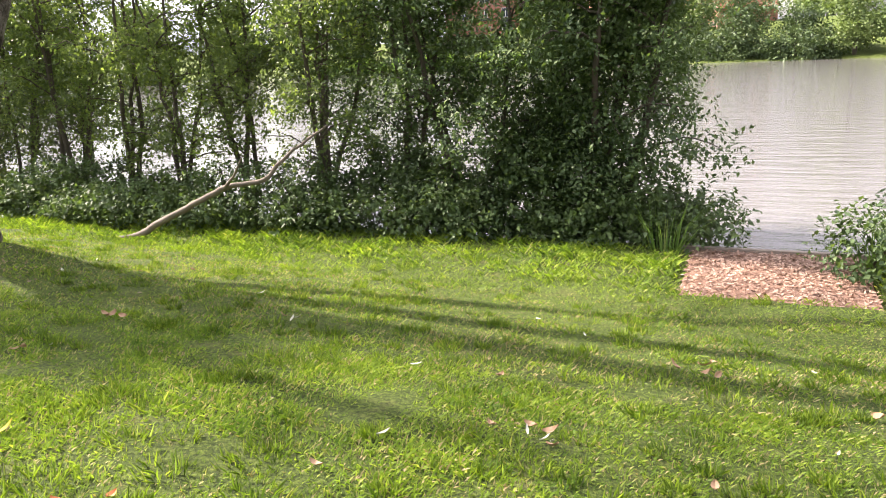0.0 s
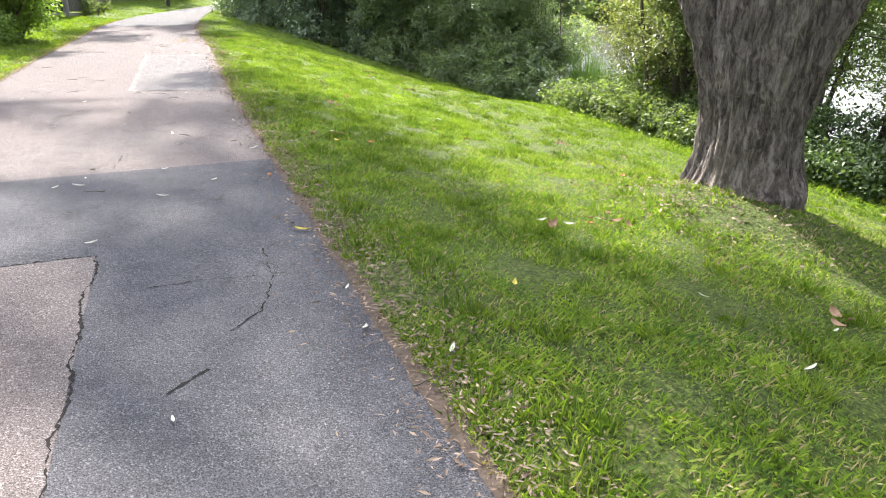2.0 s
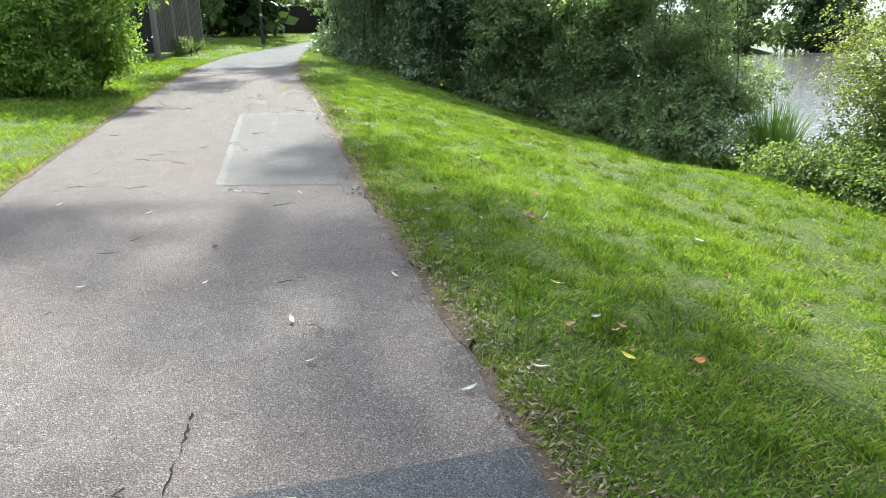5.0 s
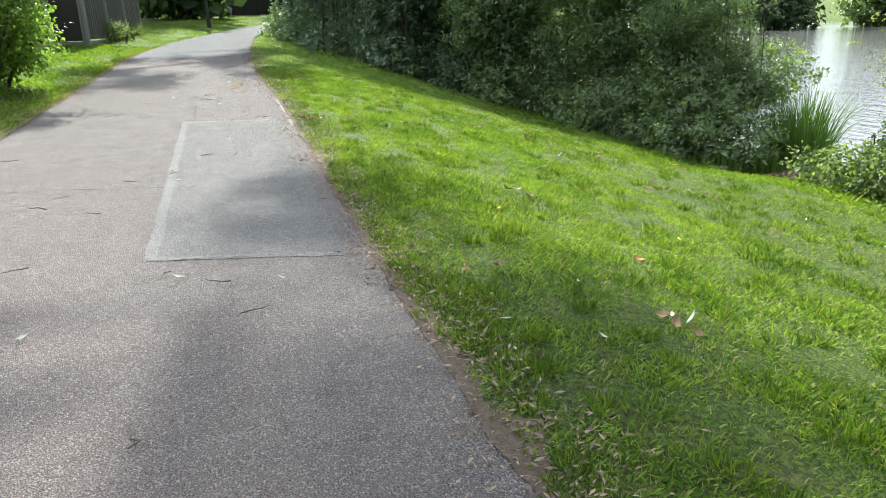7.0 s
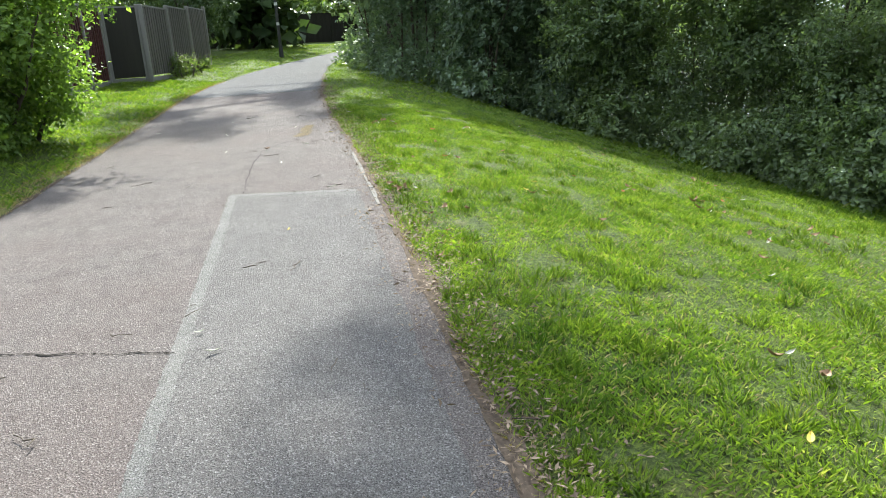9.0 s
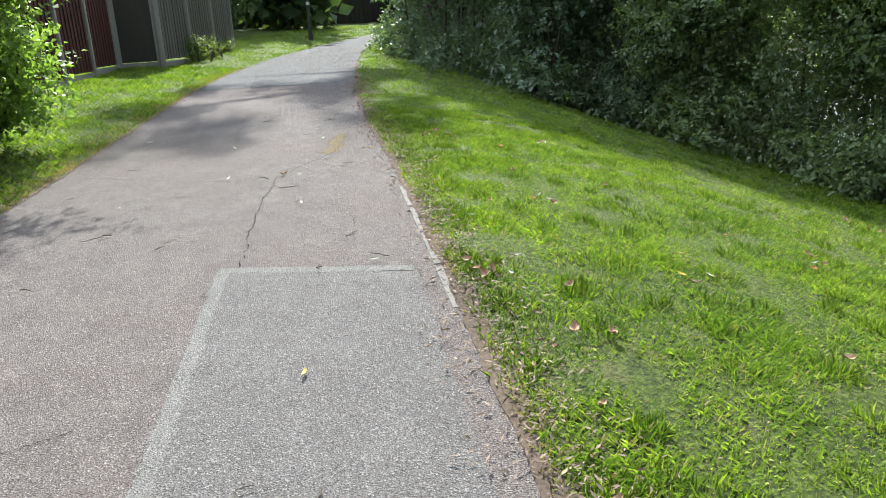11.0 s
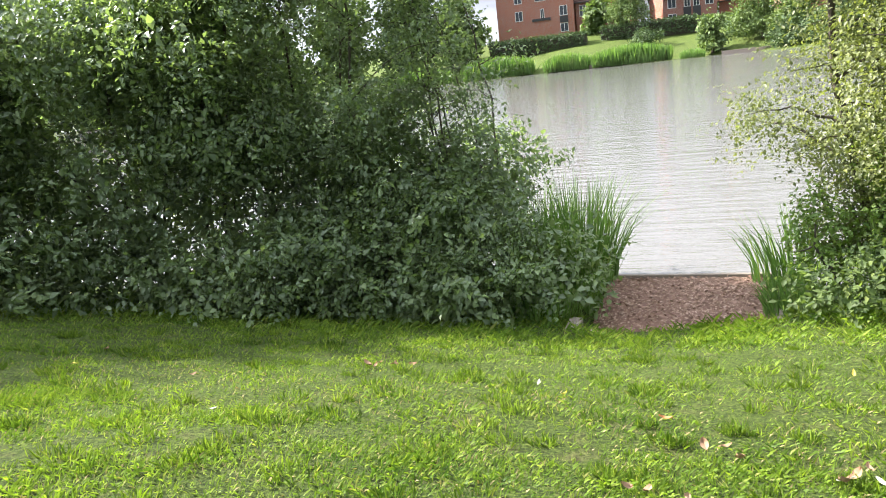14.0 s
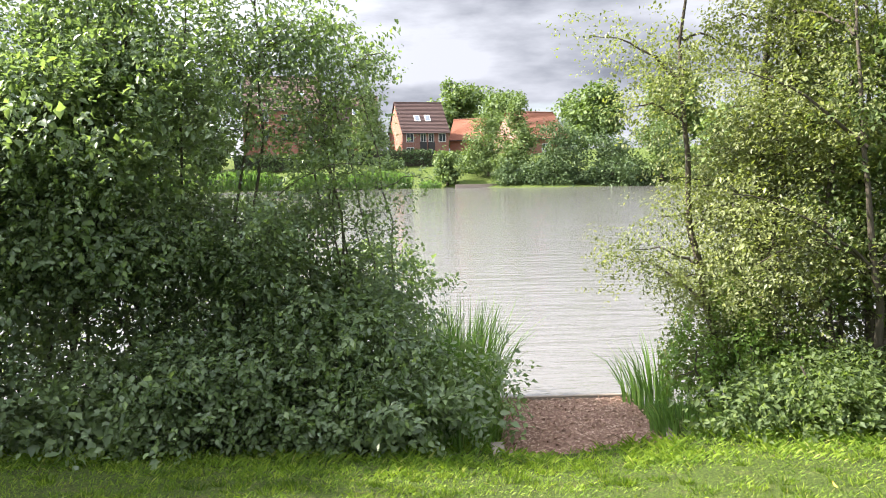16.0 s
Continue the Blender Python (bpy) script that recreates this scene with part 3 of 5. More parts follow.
shade_tree(-23.4, -5.7, 0, "unseen tall spreading tree added to shade the path",
           [([(0, 0, -0.3), (0.1, 0.2, 3.5), (0.5, 1.2, 7.0), (2.6, 4.0, 9.0), (6.0, 7.0, 10.0)], 0.42),
            ([(0.1, 0.4, 4.5), (-0.6, 2.2, 7.6), (-2.4, 6.0, 9.6)], 0.2), ([(0.3, 0.9, 5.5), (3.6, 2.0, 8.2), (9.4, 4.0, 9.8)], 0.2),
            ([(0.4, 1.1, 6.6), (1.8, 4.4, 9.0), (2.4, 7.6, 10.2)], 0.18)], crown_blobs, 15, 2600)

# a second unseen tree at the end of the hedge, its boughs added to dapple the path
far_rng = np.random.default_rng(41)
far_blobs = [(far_rng.uniform(-2.5, 5.5), far_rng.uniform(-7.4, -1.5), 7.6 + far_rng.uniform(-0.9, 1.2), far_rng.uniform(0.5, 1.1), far_rng.uniform(0.3, 0.6), far_rng.uniform(0.3, 0.55)) for _ in range(26)]
shade_tree(-39.0, 5.4, 0, "unseen tall tree added in the hedge to dapple the path",
           [([(0, 0, -0.3), (0.1, -0.2, 3.5), (0.4, -1.2, 6.0), (1.2, -3.4, 7.4), (2.2, -6.4, 8.0)], 0.3),
            ([(0.1, -0.4, 4.0), (2.0, -1.6, 6.4), (4.8, -3.0, 7.6)], 0.15), ([(0.3, -0.9, 5.2), (-0.8, -3.0, 6.8), (-2.0, -5.6, 7.6)], 0.14)], far_blobs, 16, 1500)


def fallen_branch():
    root = thing("fallen_branch", (-8.5, 8.0, -0.98), "bare grey dead branch leaning into the bushes", "branch")
    P = np.array([(-0.15, -0.1, 0.02), (0.1, 0.05, 0.06), (0.85, 0.3, 0.44), (1.45, 0.5, 0.74), (2.05, 0.7, 0.84), (2.35, 0.9, 1.2), (2.9, 1.1, 1.56)])
    t = np.linspace(0, 6, 36)
    line = np.stack([np.interp(t, np.arange(7), P[:, c]) for c in range(3)], 1) + np.random.default_rng(3).normal(0, 0.008, (36, 3))
    v, f = tube(line, np.interp(t, [0, 3, 6], [0.058, 0.042, 0.015]), 9, 0.06, 2)
    mesh_part("bough", raw_mesh("bough", v, f, True), M_BRANCH, root)
    side = np.array([(1.45, 0.5, 0.74), (1.8, 0.3, 0.95), (2.1, 0.15, 1.25)])
    v, f = tube(side, [0.03, 0.02, 0.008], 6)
    mesh_part("twig", raw_mesh("twig", v, f, True), M_BRANCH, root)


fallen_branch()

# ---- lakeside bushes and trees ----


def bank_bush(x, y, w, d, h, label, seed, material=M_LEAF_BUSH, size=0.075, dens=1.0, low=True, stems=5, name="bush", cat="bush", per=9):
    """A dense bush w wide, d deep and h high whose foot is at x, y."""
    z = on_land(x, min(y, 9.6))
    rng = np.random.default_rng(seed)
    blobs = []
    n = max(3, int(w * h / 1.3))
    for q in range(n):
        cx, cz = rng.uniform(-0.5, 0.5) * w * 0.7, rng.uniform(0.22, 0.78) * h
        taper = 1 - 0.35 * cz / h
        blobs.append((cx * taper, rng.uniform(-0.2, 0.35) * d, cz, w * rng.uniform(0.2, 0.32), d * rng.uniform(0.32, 0.5), h * rng.uniform(0.16, 0.26)))
    if low:
        for q in range(int(w * 1.6) + 1):
            blobs.append(((q / max(1, int(w * 1.6)) - 0.5) * w * 0.9, -d * 0.22, 0.26 * min(h, 2), w * 0.2, d * 0.32, 0.3 * min(h, 2)))
    count = int(dens * 175 * (w * h + 0.4 * w * d))
    root = shrub(name, (x, y, z), blobs, label, cat, count, size, material, per, stems, seed, 0.62, 0.13, floor=-0.1, stem_r=0.03)
    if h < 2:
        return root
    inner = np.array(blobs)
    inner[:, 3:] *= 0.72
    p, out = blob_points(rng, inner, max(60, count // 5), 0.5)
    p, out = p[p[:, 2] > 0], out[p[:, 2] > 0]
    v, f = sprigs(rng, p, out, 6, size * 1.35, 0.75, 0.2)
    mesh_part("inner_foliage", raw_mesh("inner_foliage", v, f), material, root)
    return root


dark = "dense dark green lakeside bush at the lawn's edge"
bank_bush(-22.25, 10.2, 4.0, 2.4, 3.0, "dense dark green bush with bramble at its foot by the peg", 11, size=0.085, dens=1.4)
bank_bush(-23.2, 9.3, 4.2, 1.5, 1.3, "dark bramble bush at the lawn edge", 19, size=0.095, dens=1.5, name="bramble_bush", cat="bramble")
bank_bush(-25.4, 9.3, 4.0, 2.6, 4.8, dark, 12, M_LEAF_BUSH, size=0.085, dens=1.3)
bank_bush(-28.4, 8.3, 4.0, 2.6, 5.0, dark, 13, M_LEAF_BUSH, size=0.1, dens=1.1)
bank_bush(-31.4, 6.4, 3.6, 3.0, 7.6, dark, 14, M_LEAF_HEDGE, size=0.12, dens=0.8)
bank_bush(-34.5, 5.2, 3.6, 3.0, 9.0, dark, 15, M_LEAF_HEDGE, size=0.13, dens=0.5)
bank_bush(-37.8, 4.6, 3.8, 2.8, 8.6, dark, 16, M_LEAF_HEDGE, size=0.135, dens=0.42)
bank_bush(-41.5, 5.6, 4.6, 3.0, 7.0, dark, 17, M_LEAF_HEDGE, size=0.15, dens=0.3)
bank_bush(-45.8, 8.6, 5.0, 4.0, 8.0, dark, 18, M_LEAF_HEDGE, size=0.16, dens=0.25)
bank_bush(-30.0, 7.9, 3.2, 2.2, 5.4, dark, 20, M_LEAF_HEDGE, size=0.11, dens=0.8)
bank_bush(-33.0, 6.6, 3.0, 2.2, 7.4, dark, 21, M_LEAF_HEDGE, size=0.115, dens=0.6)
# low bramble between the peg and the willow
for q, (x, y, h) in enumerate(((-16.2, 9.1, 1.05), (-13.9, 9.3, 1.2), (-11.5, 9.4, 1.1), (-9.3, 9.5, 1.0), (-7.0, 9.7, 1.0), (-4.9, 9.9, 1.2), (-3.0, 10.1, 1.4), (-1.7, 10.2, 1.1))):
    bank_bush(x, y, 2.7, 1.7, h, "low tangled bramble on the bank", 30 + q, M_LEAF_DARK if q > 1 else M_LEAF_TREE, 0.08, 1.3, True, 3, "bramble_bush", "bramble")


def stem_tree(x, y, h, spread_r, label, seed, material=M_LEAF_TREE, count=900, size=0.07, crown_from=0.3, stems=3, r=0.06, lean=(0, 0), per=9):
    """A slender many-stemmed waterside tree."""
    z = on_land(x, min(y, 9.8))
    rng = np.random.default_rng(seed)
    root = thing("tree", (x, y, z), label, "tree")
    pts, outs = [], []
    for s in range(stems):
        foot = np.array([rng.normal(0, 0.18), rng.normal(0, 0.12), -0.3])
        tip = np.array([rng.normal(0, spread_r * 0.4) + lean[0], rng.normal(0, spread_r * 0.25) + lean[1], h * rng.uniform(0.8, 1.0)])
        t = np.linspace(0, 1, 14)[:, None]
        line = foot + (tip - foot) * t + np.sin(t * np.pi) * rng.normal(0, 0.2, 3) * [1, 1, 0] + rng.normal(0, 0.025, (14, 3))
        pieces = [tube(line, r * rng.uniform(0.7, 1.2) * (1.1 - t[:, 0]) + 0.005, 8, 0.06, s)]
        for q in range(11):
            i = rng.integers(3, 13)
            a = rng.uniform(0, 2 * np.pi)
            ln = spread_r * rng.uniform(0.5, 1.1) * (1.15 - 0.5 * i / 13)
            end = line[i] + np.array([math.cos(a) * ln, math.sin(a) * ln * 0.8, ln * rng.uniform(-0.1, 0.6)])
            tt = np.linspace(0, 1, 8)[:, None]
            br = line[i] + (end - line[i]) * tt + np.sin(tt * np.pi) * np.array([0, 0, 0.12 * ln]) + rng.normal(0, 0.02, (8, 3))
            pieces.append(tube(br, r * 0.32 * (1.1 - tt[:, 0]) + 0.003, 5, 0, q))
            if i / 13 > crown_from * 0.8:
                m = max(2, count // (stems * 9))
                w = rng.random(m) ** 0.7
                pts.append(line[i] + (end - line[i]) * w[:, None] + rng.normal(0, 0.2 * spread_r * 0.55 + 0.05, (m, 3)))
                outs.append(unit(np.tile(end - line[i], (m, 1)) + rng.normal(0, 0.4, (m, 3))))
        V, F = merged(pieces)
        mesh_part("trunk", raw_mesh("trunk", V, F, True), M_STEM, root)
    P, O = np.concatenate(pts), np.concatenate(outs)
    keep = P[:, 2] > h * crown_from * rng.uniform(0.6, 1.1, len(P))
    v, f = sprigs(rng, P[keep], O[keep], per, size, 0.6, 0.14)
    mesh_part("crown", raw_mesh("crown", v, f), material, root)
    return root


waterside = "slender many-stemmed waterside tree in leaf"
for q, (x, y, h, r, n) in enumerate(((-15.2, 10.2, 6.5, 1.6, 2100), (-13.4, 10.4, 6.0, 1.4, 1100), (-12.0, 10.0, 6.0, 1.3, 800), (-10.6, 10.3, 6.2, 1.4, 800),
                                     (-9.2, 10.0, 5.6, 1.3, 800), (-8.0, 10.2, 6.0, 1.3, 800), (-6.6, 10.4, 5.8, 1.4, 900), (-5.0, 10.3, 5.6, 1.4, 1200),
                                     (-3.8, 10.2, 5.4, 1.4, 1600), (-2.5, 10.3, 5.2, 1.5, 1900), (-12.8, 11.2, 6.8, 1.8, 900), (-7.2, 11.3, 6.6, 1.8, 900))):
    stem_tree(x, y, h, r, waterside, 50 + q, M_LEAF_TREE if q < 7 else M_LEAF_DARK, int(n * 1.1), 0.075, 0.12 if q in (0, 7, 8, 9) else 0.2, 3, 0.045)
stem_tree(-16.4, 10.8, 6.2, 1.6, "bright green willow overhanging the peg", 70, M_LEAF_OLIVE, 4600, 0.058, 0.18, 5, lean=(0.45, 0.2))
stem_tree(-2.0, 10.2, 5.4, 1.35, "leafy waterside tree leaning over the peg", 76, M_LEAF_DARK, 2600, 0.075, 0.12, 4, lean=(0.9, 0.2))
stem_tree(-15.2, 9.9, 5.8, 1.7, waterside, 73, M_LEAF_OLIVE, 3400, 0.06, 0.3, 4)
bank_bush(-16.2, 11.0, 2.2, 1.6, 2.2, "leafy green willow shoots by the water", 74, M_LEAF_OLIVE, 0.06, 1.3)
bank_bush(-14.9, 9.9, 2.4, 1.6, 1.4, "leafy green willow shoots by the water", 75, M_LEAF_DARK, 0.075, 0.9)
stem_tree(-21.7, 10.6, 5.2, 0.9, "slender young tree rising from the dark bush", 71, M_LEAF_BUSH, 900, 0.065, 0.25, 6, 0.014, lean=(-0.5, 0))
stem_tree(-23.7, 10.2, 6.2, 1.5, "slender young tree rising from the dark bush", 72, M_LEAF_BUSH, 3600, 0.07, 0.2, 5, 0.02)
stem_tree(-25.6, 10.3, 6.4, 1.6, "slender young tree rising from the dark bush", 77, M_LEAF_BUSH, 2600, 0.08, 0.3, 4, 0.03)
bank_bush(-16.8, 10.4, 1.5, 1.4, 1.9, "fresh light green nettles and willow shoots by the peg", 80, M_LEAF_LIGHT, 0.07, 1.4)
bank_bush(-16.0, 9.3, 1.8, 1.2, 0.9, "light green bramble on the bank", 81, M_LEAF_TREE, 0.075, 1.2, name="bramble_bush", cat="bramble")
bank_bush(2.0, 8.9, 1.9, 1.6, 1.2, "low dark bush beside the fishing peg", 82, M_LEAF_DARK, 0.08)
# bushes on the land side of the path
bank_bush(-22.9, -3.4, 3.0, 3.3, 3.0, "sunlit bright green hedge bush beside the path", 83, M_LEAF_LIGHT, 0.085, 1.7)
bank_bush(-22.7, -2.75, 2.4, 1.1, 1.3, "sunlit bright green bramble at the foot of the hedge", 85, M_LEAF_LIGHT, 0.08, 1.2, name="bramble_bush", cat="bramble")
bank_bush(-23.6, -6.6, 3.0, 3.4, 3.0, "sunlit bright green hedge bush beside the path", 84, M_LEAF_LIGHT, 0.1, 0.4)


def reeds(at, n, r, h, label, seed, lean=(0, 0), material=M_REED):
    rng = np.random.default_rng(seed)
    root = thing("reeds", at, label, "reeds")
    a, rad = rng.uniform(0, 2 * np.pi, n), r * np.sqrt(rng.random(n))
    P = np.stack([np.cos(a) * rad, np.sin(a) * rad * 0.7, np.zeros(n) - 0.15], 1)
    hh = h * rng.uniform(0.55, 1.1, n)
    d = np.stack([np.cos(a), np.sin(a), np.zeros(n)], 1) * (rng.uniform(0.02, 0.38, n) * (0.4 + rad / r))[:, None] + np.array([*lean, 0])
    side = unit(np.stack([-np.sin(a + rng.normal(0, 1, n)), np.cos(a + rng.normal(0, 1, n)), np.zeros(n)], 1))
    vs = []
    for t in (0, 0.35, 0.7, 1.0):
        c = P + d * hh[:, None] * t ** 2.2 + np.array([0, 0, 1]) * (hh * (t - 0.18 * t ** 3 * np.linalg.norm(d, axis=1) * 2))[:, None]
        w = 0.011 * (1 - t ** 2) + 0.001
        vs += [c - side * w, c + side * w]
    V = np.stack(vs, 1).reshape(-1, 3)
    f = np.array([[0, 1, 3, 2], [2, 3, 5, 4], [4, 5, 7, 6]])
    F = (np.arange(n)[:, None, None] * 8 + f).reshape(-1, 4)
    tagged(mesh_part("foliage", raw_mesh("foliage", V, F), material, root), kind="stuff")
    return root


reeds((-20.35, 11.2, -1.2), 480, 0.5, 1.7, "tall green reeds growing at the water's edge", 1)
reeds((-20.9, 11.3, -1.2), 300, 0.5, 1.6, "tall green reeds growing at the water's edge", 2)
reeds((-17.75, 11.0, -1.1), 110, 0.38, 1.1, "tall green reeds growing at the water's edge", 3, (-0.15, 0))
reeds((-20.4, 10.0, -1.0), 420, 0.5, 0.55, "rough long grass beside the fishing peg", 6)
reeds((-20.5, 9.3, -0.95), 320, 0.45, 0.45, "rough long grass beside the fishing peg", 7)
reeds((-17.6, 9.8, -1.0), 380, 0.5, 0.5, "rough long grass beside the fishing peg", 8)
reeds((-17.4, 9.0, -0.95), 300, 0.5, 0.4, "rough long grass beside the fishing peg", 9)
reeds((-0.95, 9.3, -1.25), 60, 0.18, 1.0, "small clump of green reeds by the fishing peg", 4)
reeds((1.5, 9.0, -1.2), 90, 0.3, 0.95, "small clump of green reeds by the fishing peg", 5)

# ---- fishing pegs ----


def peg(x0, x1, y0, y1, z, label, seed, post):
    rng = np.random.default_rng(seed)
    root = thing("fishing_peg", ((x0 + x1) / 2, y1, z), label, "fishing peg", "fishing pegs along the lake")
    w, d = (x1 - x0) / 2, y1 - y0
    part("mulch_bed", boxed(-w, -d, -0.3, w, 0, -0.012), M_MULCH_BED, root, "reddish-brown wood-chip surface")
    part("front_board", boxed(-w - 0.12, 0.0, -0.95, w + 0.12, 0.06, 0.035, bevel=0.008), M_SLEEPER, root, "weathered timber edging board")
    if post:
        part("back_board", boxed(-w, -d - 0.03, -0.3, w * 0.1, -d + 0.03, 0.045, bevel=0.008), M_SLEEPER, root, "weathered timber edging board")
        part("corner_sleeper", boxed(-w - 0.2, -d - 0.06, -0.3, -w - 0.05, -d + 0.3, 0.2, bevel=0.012), M_SLEEPER, root, "pale weathered corner sleeper")
        part("corner_sleeper", boxed(-w - 0.045, -d + 0.05, -0.3, -w + 0.1, -d + 0.2, 0.12, bevel=0.012), M_SLEEPER, root, "pale weathered corner sleeper")
        part("side_board", boxed(w + 0.01, -d + 0.1, -0.3, w + 0.12, -d + 1.0, 0.06, bevel=0.012), M_SLEEPER, root, "pale weathered side sleeper")
        part("side_board", boxed(w + 0.15, -d - 0.05, -0.3, w + 0.42, -d + 0.45, 0.05, bevel=0.015), M_SLEEPER, root, "pale weathered side sleeper")
    n = 5200
    P = np.stack([rng.uniform(-w, w, n), -d * rng.random(n), rng.uniform(-0.006, 0.012, n)], 1)
    way = rng.normal(0, 1, (n, 3)) * [1, 1, 0.25]
    up = np.array([0, 0, 1.0]) + rng.normal(0, 0.35, (n, 3))
    v, f = leaves(P, way, up, rng.uniform(0.02, 0.07, n), 0.45, 0.1)
    tagged(mesh_part("chip_layer", raw_mesh("chip_layer", v, f), M_CHIP, root), kind="stuff")


peg(*PEG_A, "wood-chip fishing peg with timber edging at the lake", 1, True)
peg(*PEG_B, "wood-chip fishing peg with timber edging at the lake", 2, False)

# ---- fences and the far end of the path ----


def fence_run(a, b, h, n_panels, label, mat, post_mat, slats=14, seed=0, group="garden fences"):
    """Close-board fence from a to b: posts, gravel boards and upright slats."""
    a, b = Vector(a), Vector(b)
    root = thing("fence", a, label, "fence", group, turn=math.atan2(b.y - a.y, b.x - a.x))
    run = math.hypot(b.x - a.x, b.y - a.y)
    rise = (b.z - a.z)
    step = run / n_panels
    rng = np.random.default_rng(seed)
    slat_w = step / slats
    me = bpy.data.meshes.new("slat")
    bm = boxed(-slat_w * 0.40, -0.012, 0.15, slat_w * 0.40, 0.006, h, bevel=0.002)
    bm.to_mesh(me)
    bm.free()
    for p in range(n_panels + 1):
        post = part("post", boxed(-0.05, -0.05, -0.3, 0.05, 0.05, h + 0.09, bevel=0.012), post_mat, root, "pale fence post")
        post.location = (p * step, 0, rise * p / n_panels)
        if p == n_panels:
            break
        board = part("gravel_board", boxed(0.05, -0.02, -0.1, step - 0.05, 0.02, 0.14), post_mat, root)
        board.location = (p * step, 0, rise * p / n_panels)
        back = part("backing_board", boxed(0.05, 0.026, 0.14, step - 0.05, 0.036, h), M_FENCE_DARK, root)
        back.location = (p * step, 0, rise * (p + 0.5) / n_panels)
        rail = part("capping_rail", boxed(0.05, -0.025, h + 0.001, step - 0.05, 0.03, h + 0.04), post_mat, root)
        rail.location = (p * step, 0, rise * (p + 0.5) / n_panels)
        for s in range(slats):
            ob = mesh_part("slat", me, mat, root)
            ob.location = (p * step + (s + 0.5) * slat_w, 0.022 * (s % 2) + rng.normal(0, 0.002), rise * (p + 0.5) / n_panels)
            ob.rotation_euler = (0, 0, 0.10 * (1 if s % 2 else -1) + rng.normal(0, 0.02))
    return root


fence_run((-33.7, -2.4, 1.37), (-40.6, -1.2, 1.66), 1.92, 3, "weathered grey close-board fence beside the path", M_FENCE_GREY, M_POST, 22, 1)
# return panel faces away from the sun; its shade is in the dark colour
fence_run((-33.75, -2.5, 1.38), (-33.55, -3.35, 1.40), 1.92, 1, "timber fence panel with its shade put into a dark colour", M_FENCE_DARK, M_POST, 8, 2)
fence_run((-26.0, -3.75, 1.16), (-33.45, -3.4, 1.40), 1.95, 4, "red-brown close-board garden fence", M_FENCE_RED, M_POST, 18, 3)
fence_run((-57.0, -3.0, 2.1), (-59.5, 5.2, 2.25), 1.85, 4, "dark green-brown garden fence behind a lawn", M_FENCE_DARK, M_FENCE_DARK, 12, 4)
fence_run((-66.0, 4.6, 2.3), (-68.0, 14.0, 2.3), 1.85, 4, "dark green-brown garden fence behind a lawn", M_FENCE_DARK, M_FENCE_DARK, 12, 5)


for q, (x, y, h) in enumerate(((-35.6, -1.85, 0.62), (-36.7, -1.7, 0.5), (-39.0, -1.3, 0.42))):
    bank_bush(x, y, 0.9, 0.6, h, "pale green weeds at the foot of the fence", 95 + q, M_LEAF_TREE, 0.06, 1.0, True, 3, "weed", "weed")


def sign_post():
    x, y = -45.2, 1.48
    root = thing("path_post", (x, y, on_land(x, y) + 0.02), "thin dark metal post with pale bands beside the path", "post")
    bm = bmesh.new()
    bmesh.ops.create_cone(bm, cap_ends=True, segments=14, radius1=0.065, radius2=0.055, depth=3.6, matrix=Matrix.Translation((0, 0, 1.6)))
    part("pole", bm, M_SIGN_POLE, root)
    for z in (1.35, 2.15):
        bm = bmesh.new()
        bmesh.ops.create_cone(bm, cap_ends=True, segments=14, radius1=0.068, radius2=0.068, depth=0.12, matrix=Matrix.Translation((0, 0, z)))
        part("band", bm, M_BAND, root, "pale band")
    bm = bmesh.new()
    bmesh.ops.create_cone(bm, cap_ends=True, segments=14, radius1=0.1, radius2=0.075, depth=0.5, matrix=Matrix.Translation((0, 0, 0.2)))
    part("base", bm, M_SIGN_POLE, root)


sign_post()


def shed(x, y, z, w, d, h, peak, roof, label):
    root = thing("shed", (x, y, z), label, "shed")
    bm = boxed(-w / 2, -d / 2, -0.2, w / 2, d / 2, h)
    part("wall", bm, M_FENCE_DARK, root)
    for s in (-1, 1):
        bm = bmesh.new()
        vs = [bm.verts.new(v) for v in ((-w / 2 - 0.15, s * (d / 2 + 0.2), h - 0.08), (w / 2 + 0.15, s * (d / 2 + 0.2), h - 0.08), (w / 2 + 0.15, 0, peak), (-w / 2 - 0.15, 0, peak))]
        fc = bm.faces.new(vs if s < 0 else vs[::-1])
        bmesh.ops.solidify(bm, geom=[fc], thickness=0.05)
        part("roof", bm, roof, root)
    for s in (-1, 1):
        bm = bmesh.new()
        vs = [bm.verts.new(v) for v in ((s * w / 2, -d / 2, h), (s * w / 2, d / 2, h), (s * w / 2, 0, peak - 0.04))]
        fc = bm.faces.new(vs)
        bmesh.ops.solidify(bm, geom=[fc], thickness=0.03)
        part("gable", bm, M_FENCE_DARK, root)


shed(-63, 1.6, 2.1, 3.0, 2.4, 2.1, 3.0, M_SHED_ROOF, "dark garden shed behind the fence")
shed(-36.5, -5.4, 1.4, 3.6, 2.6, 1.9, 2.5, M_SHEET, "garden shed with a pale blue-grey sheet roof")

# dark evergreens closing the view past the fence
bank_bush(-45.5, -2.0, 3.2, 3.0, 6.0, "tall dark evergreen behind the fence", 90, M_LEAF_FAR_DARK, 0.12, 0.4, name="evergreen_tree", cat="tree")
bank_bush(-49.5, -3.5, 4.0, 4.0, 7.0, "tall dark evergreen behind the fence", 91, M_LEAF_FAR_DARK, 0.13, 0.3, name="evergreen_tree", cat="tree")

# ---- far bank ----


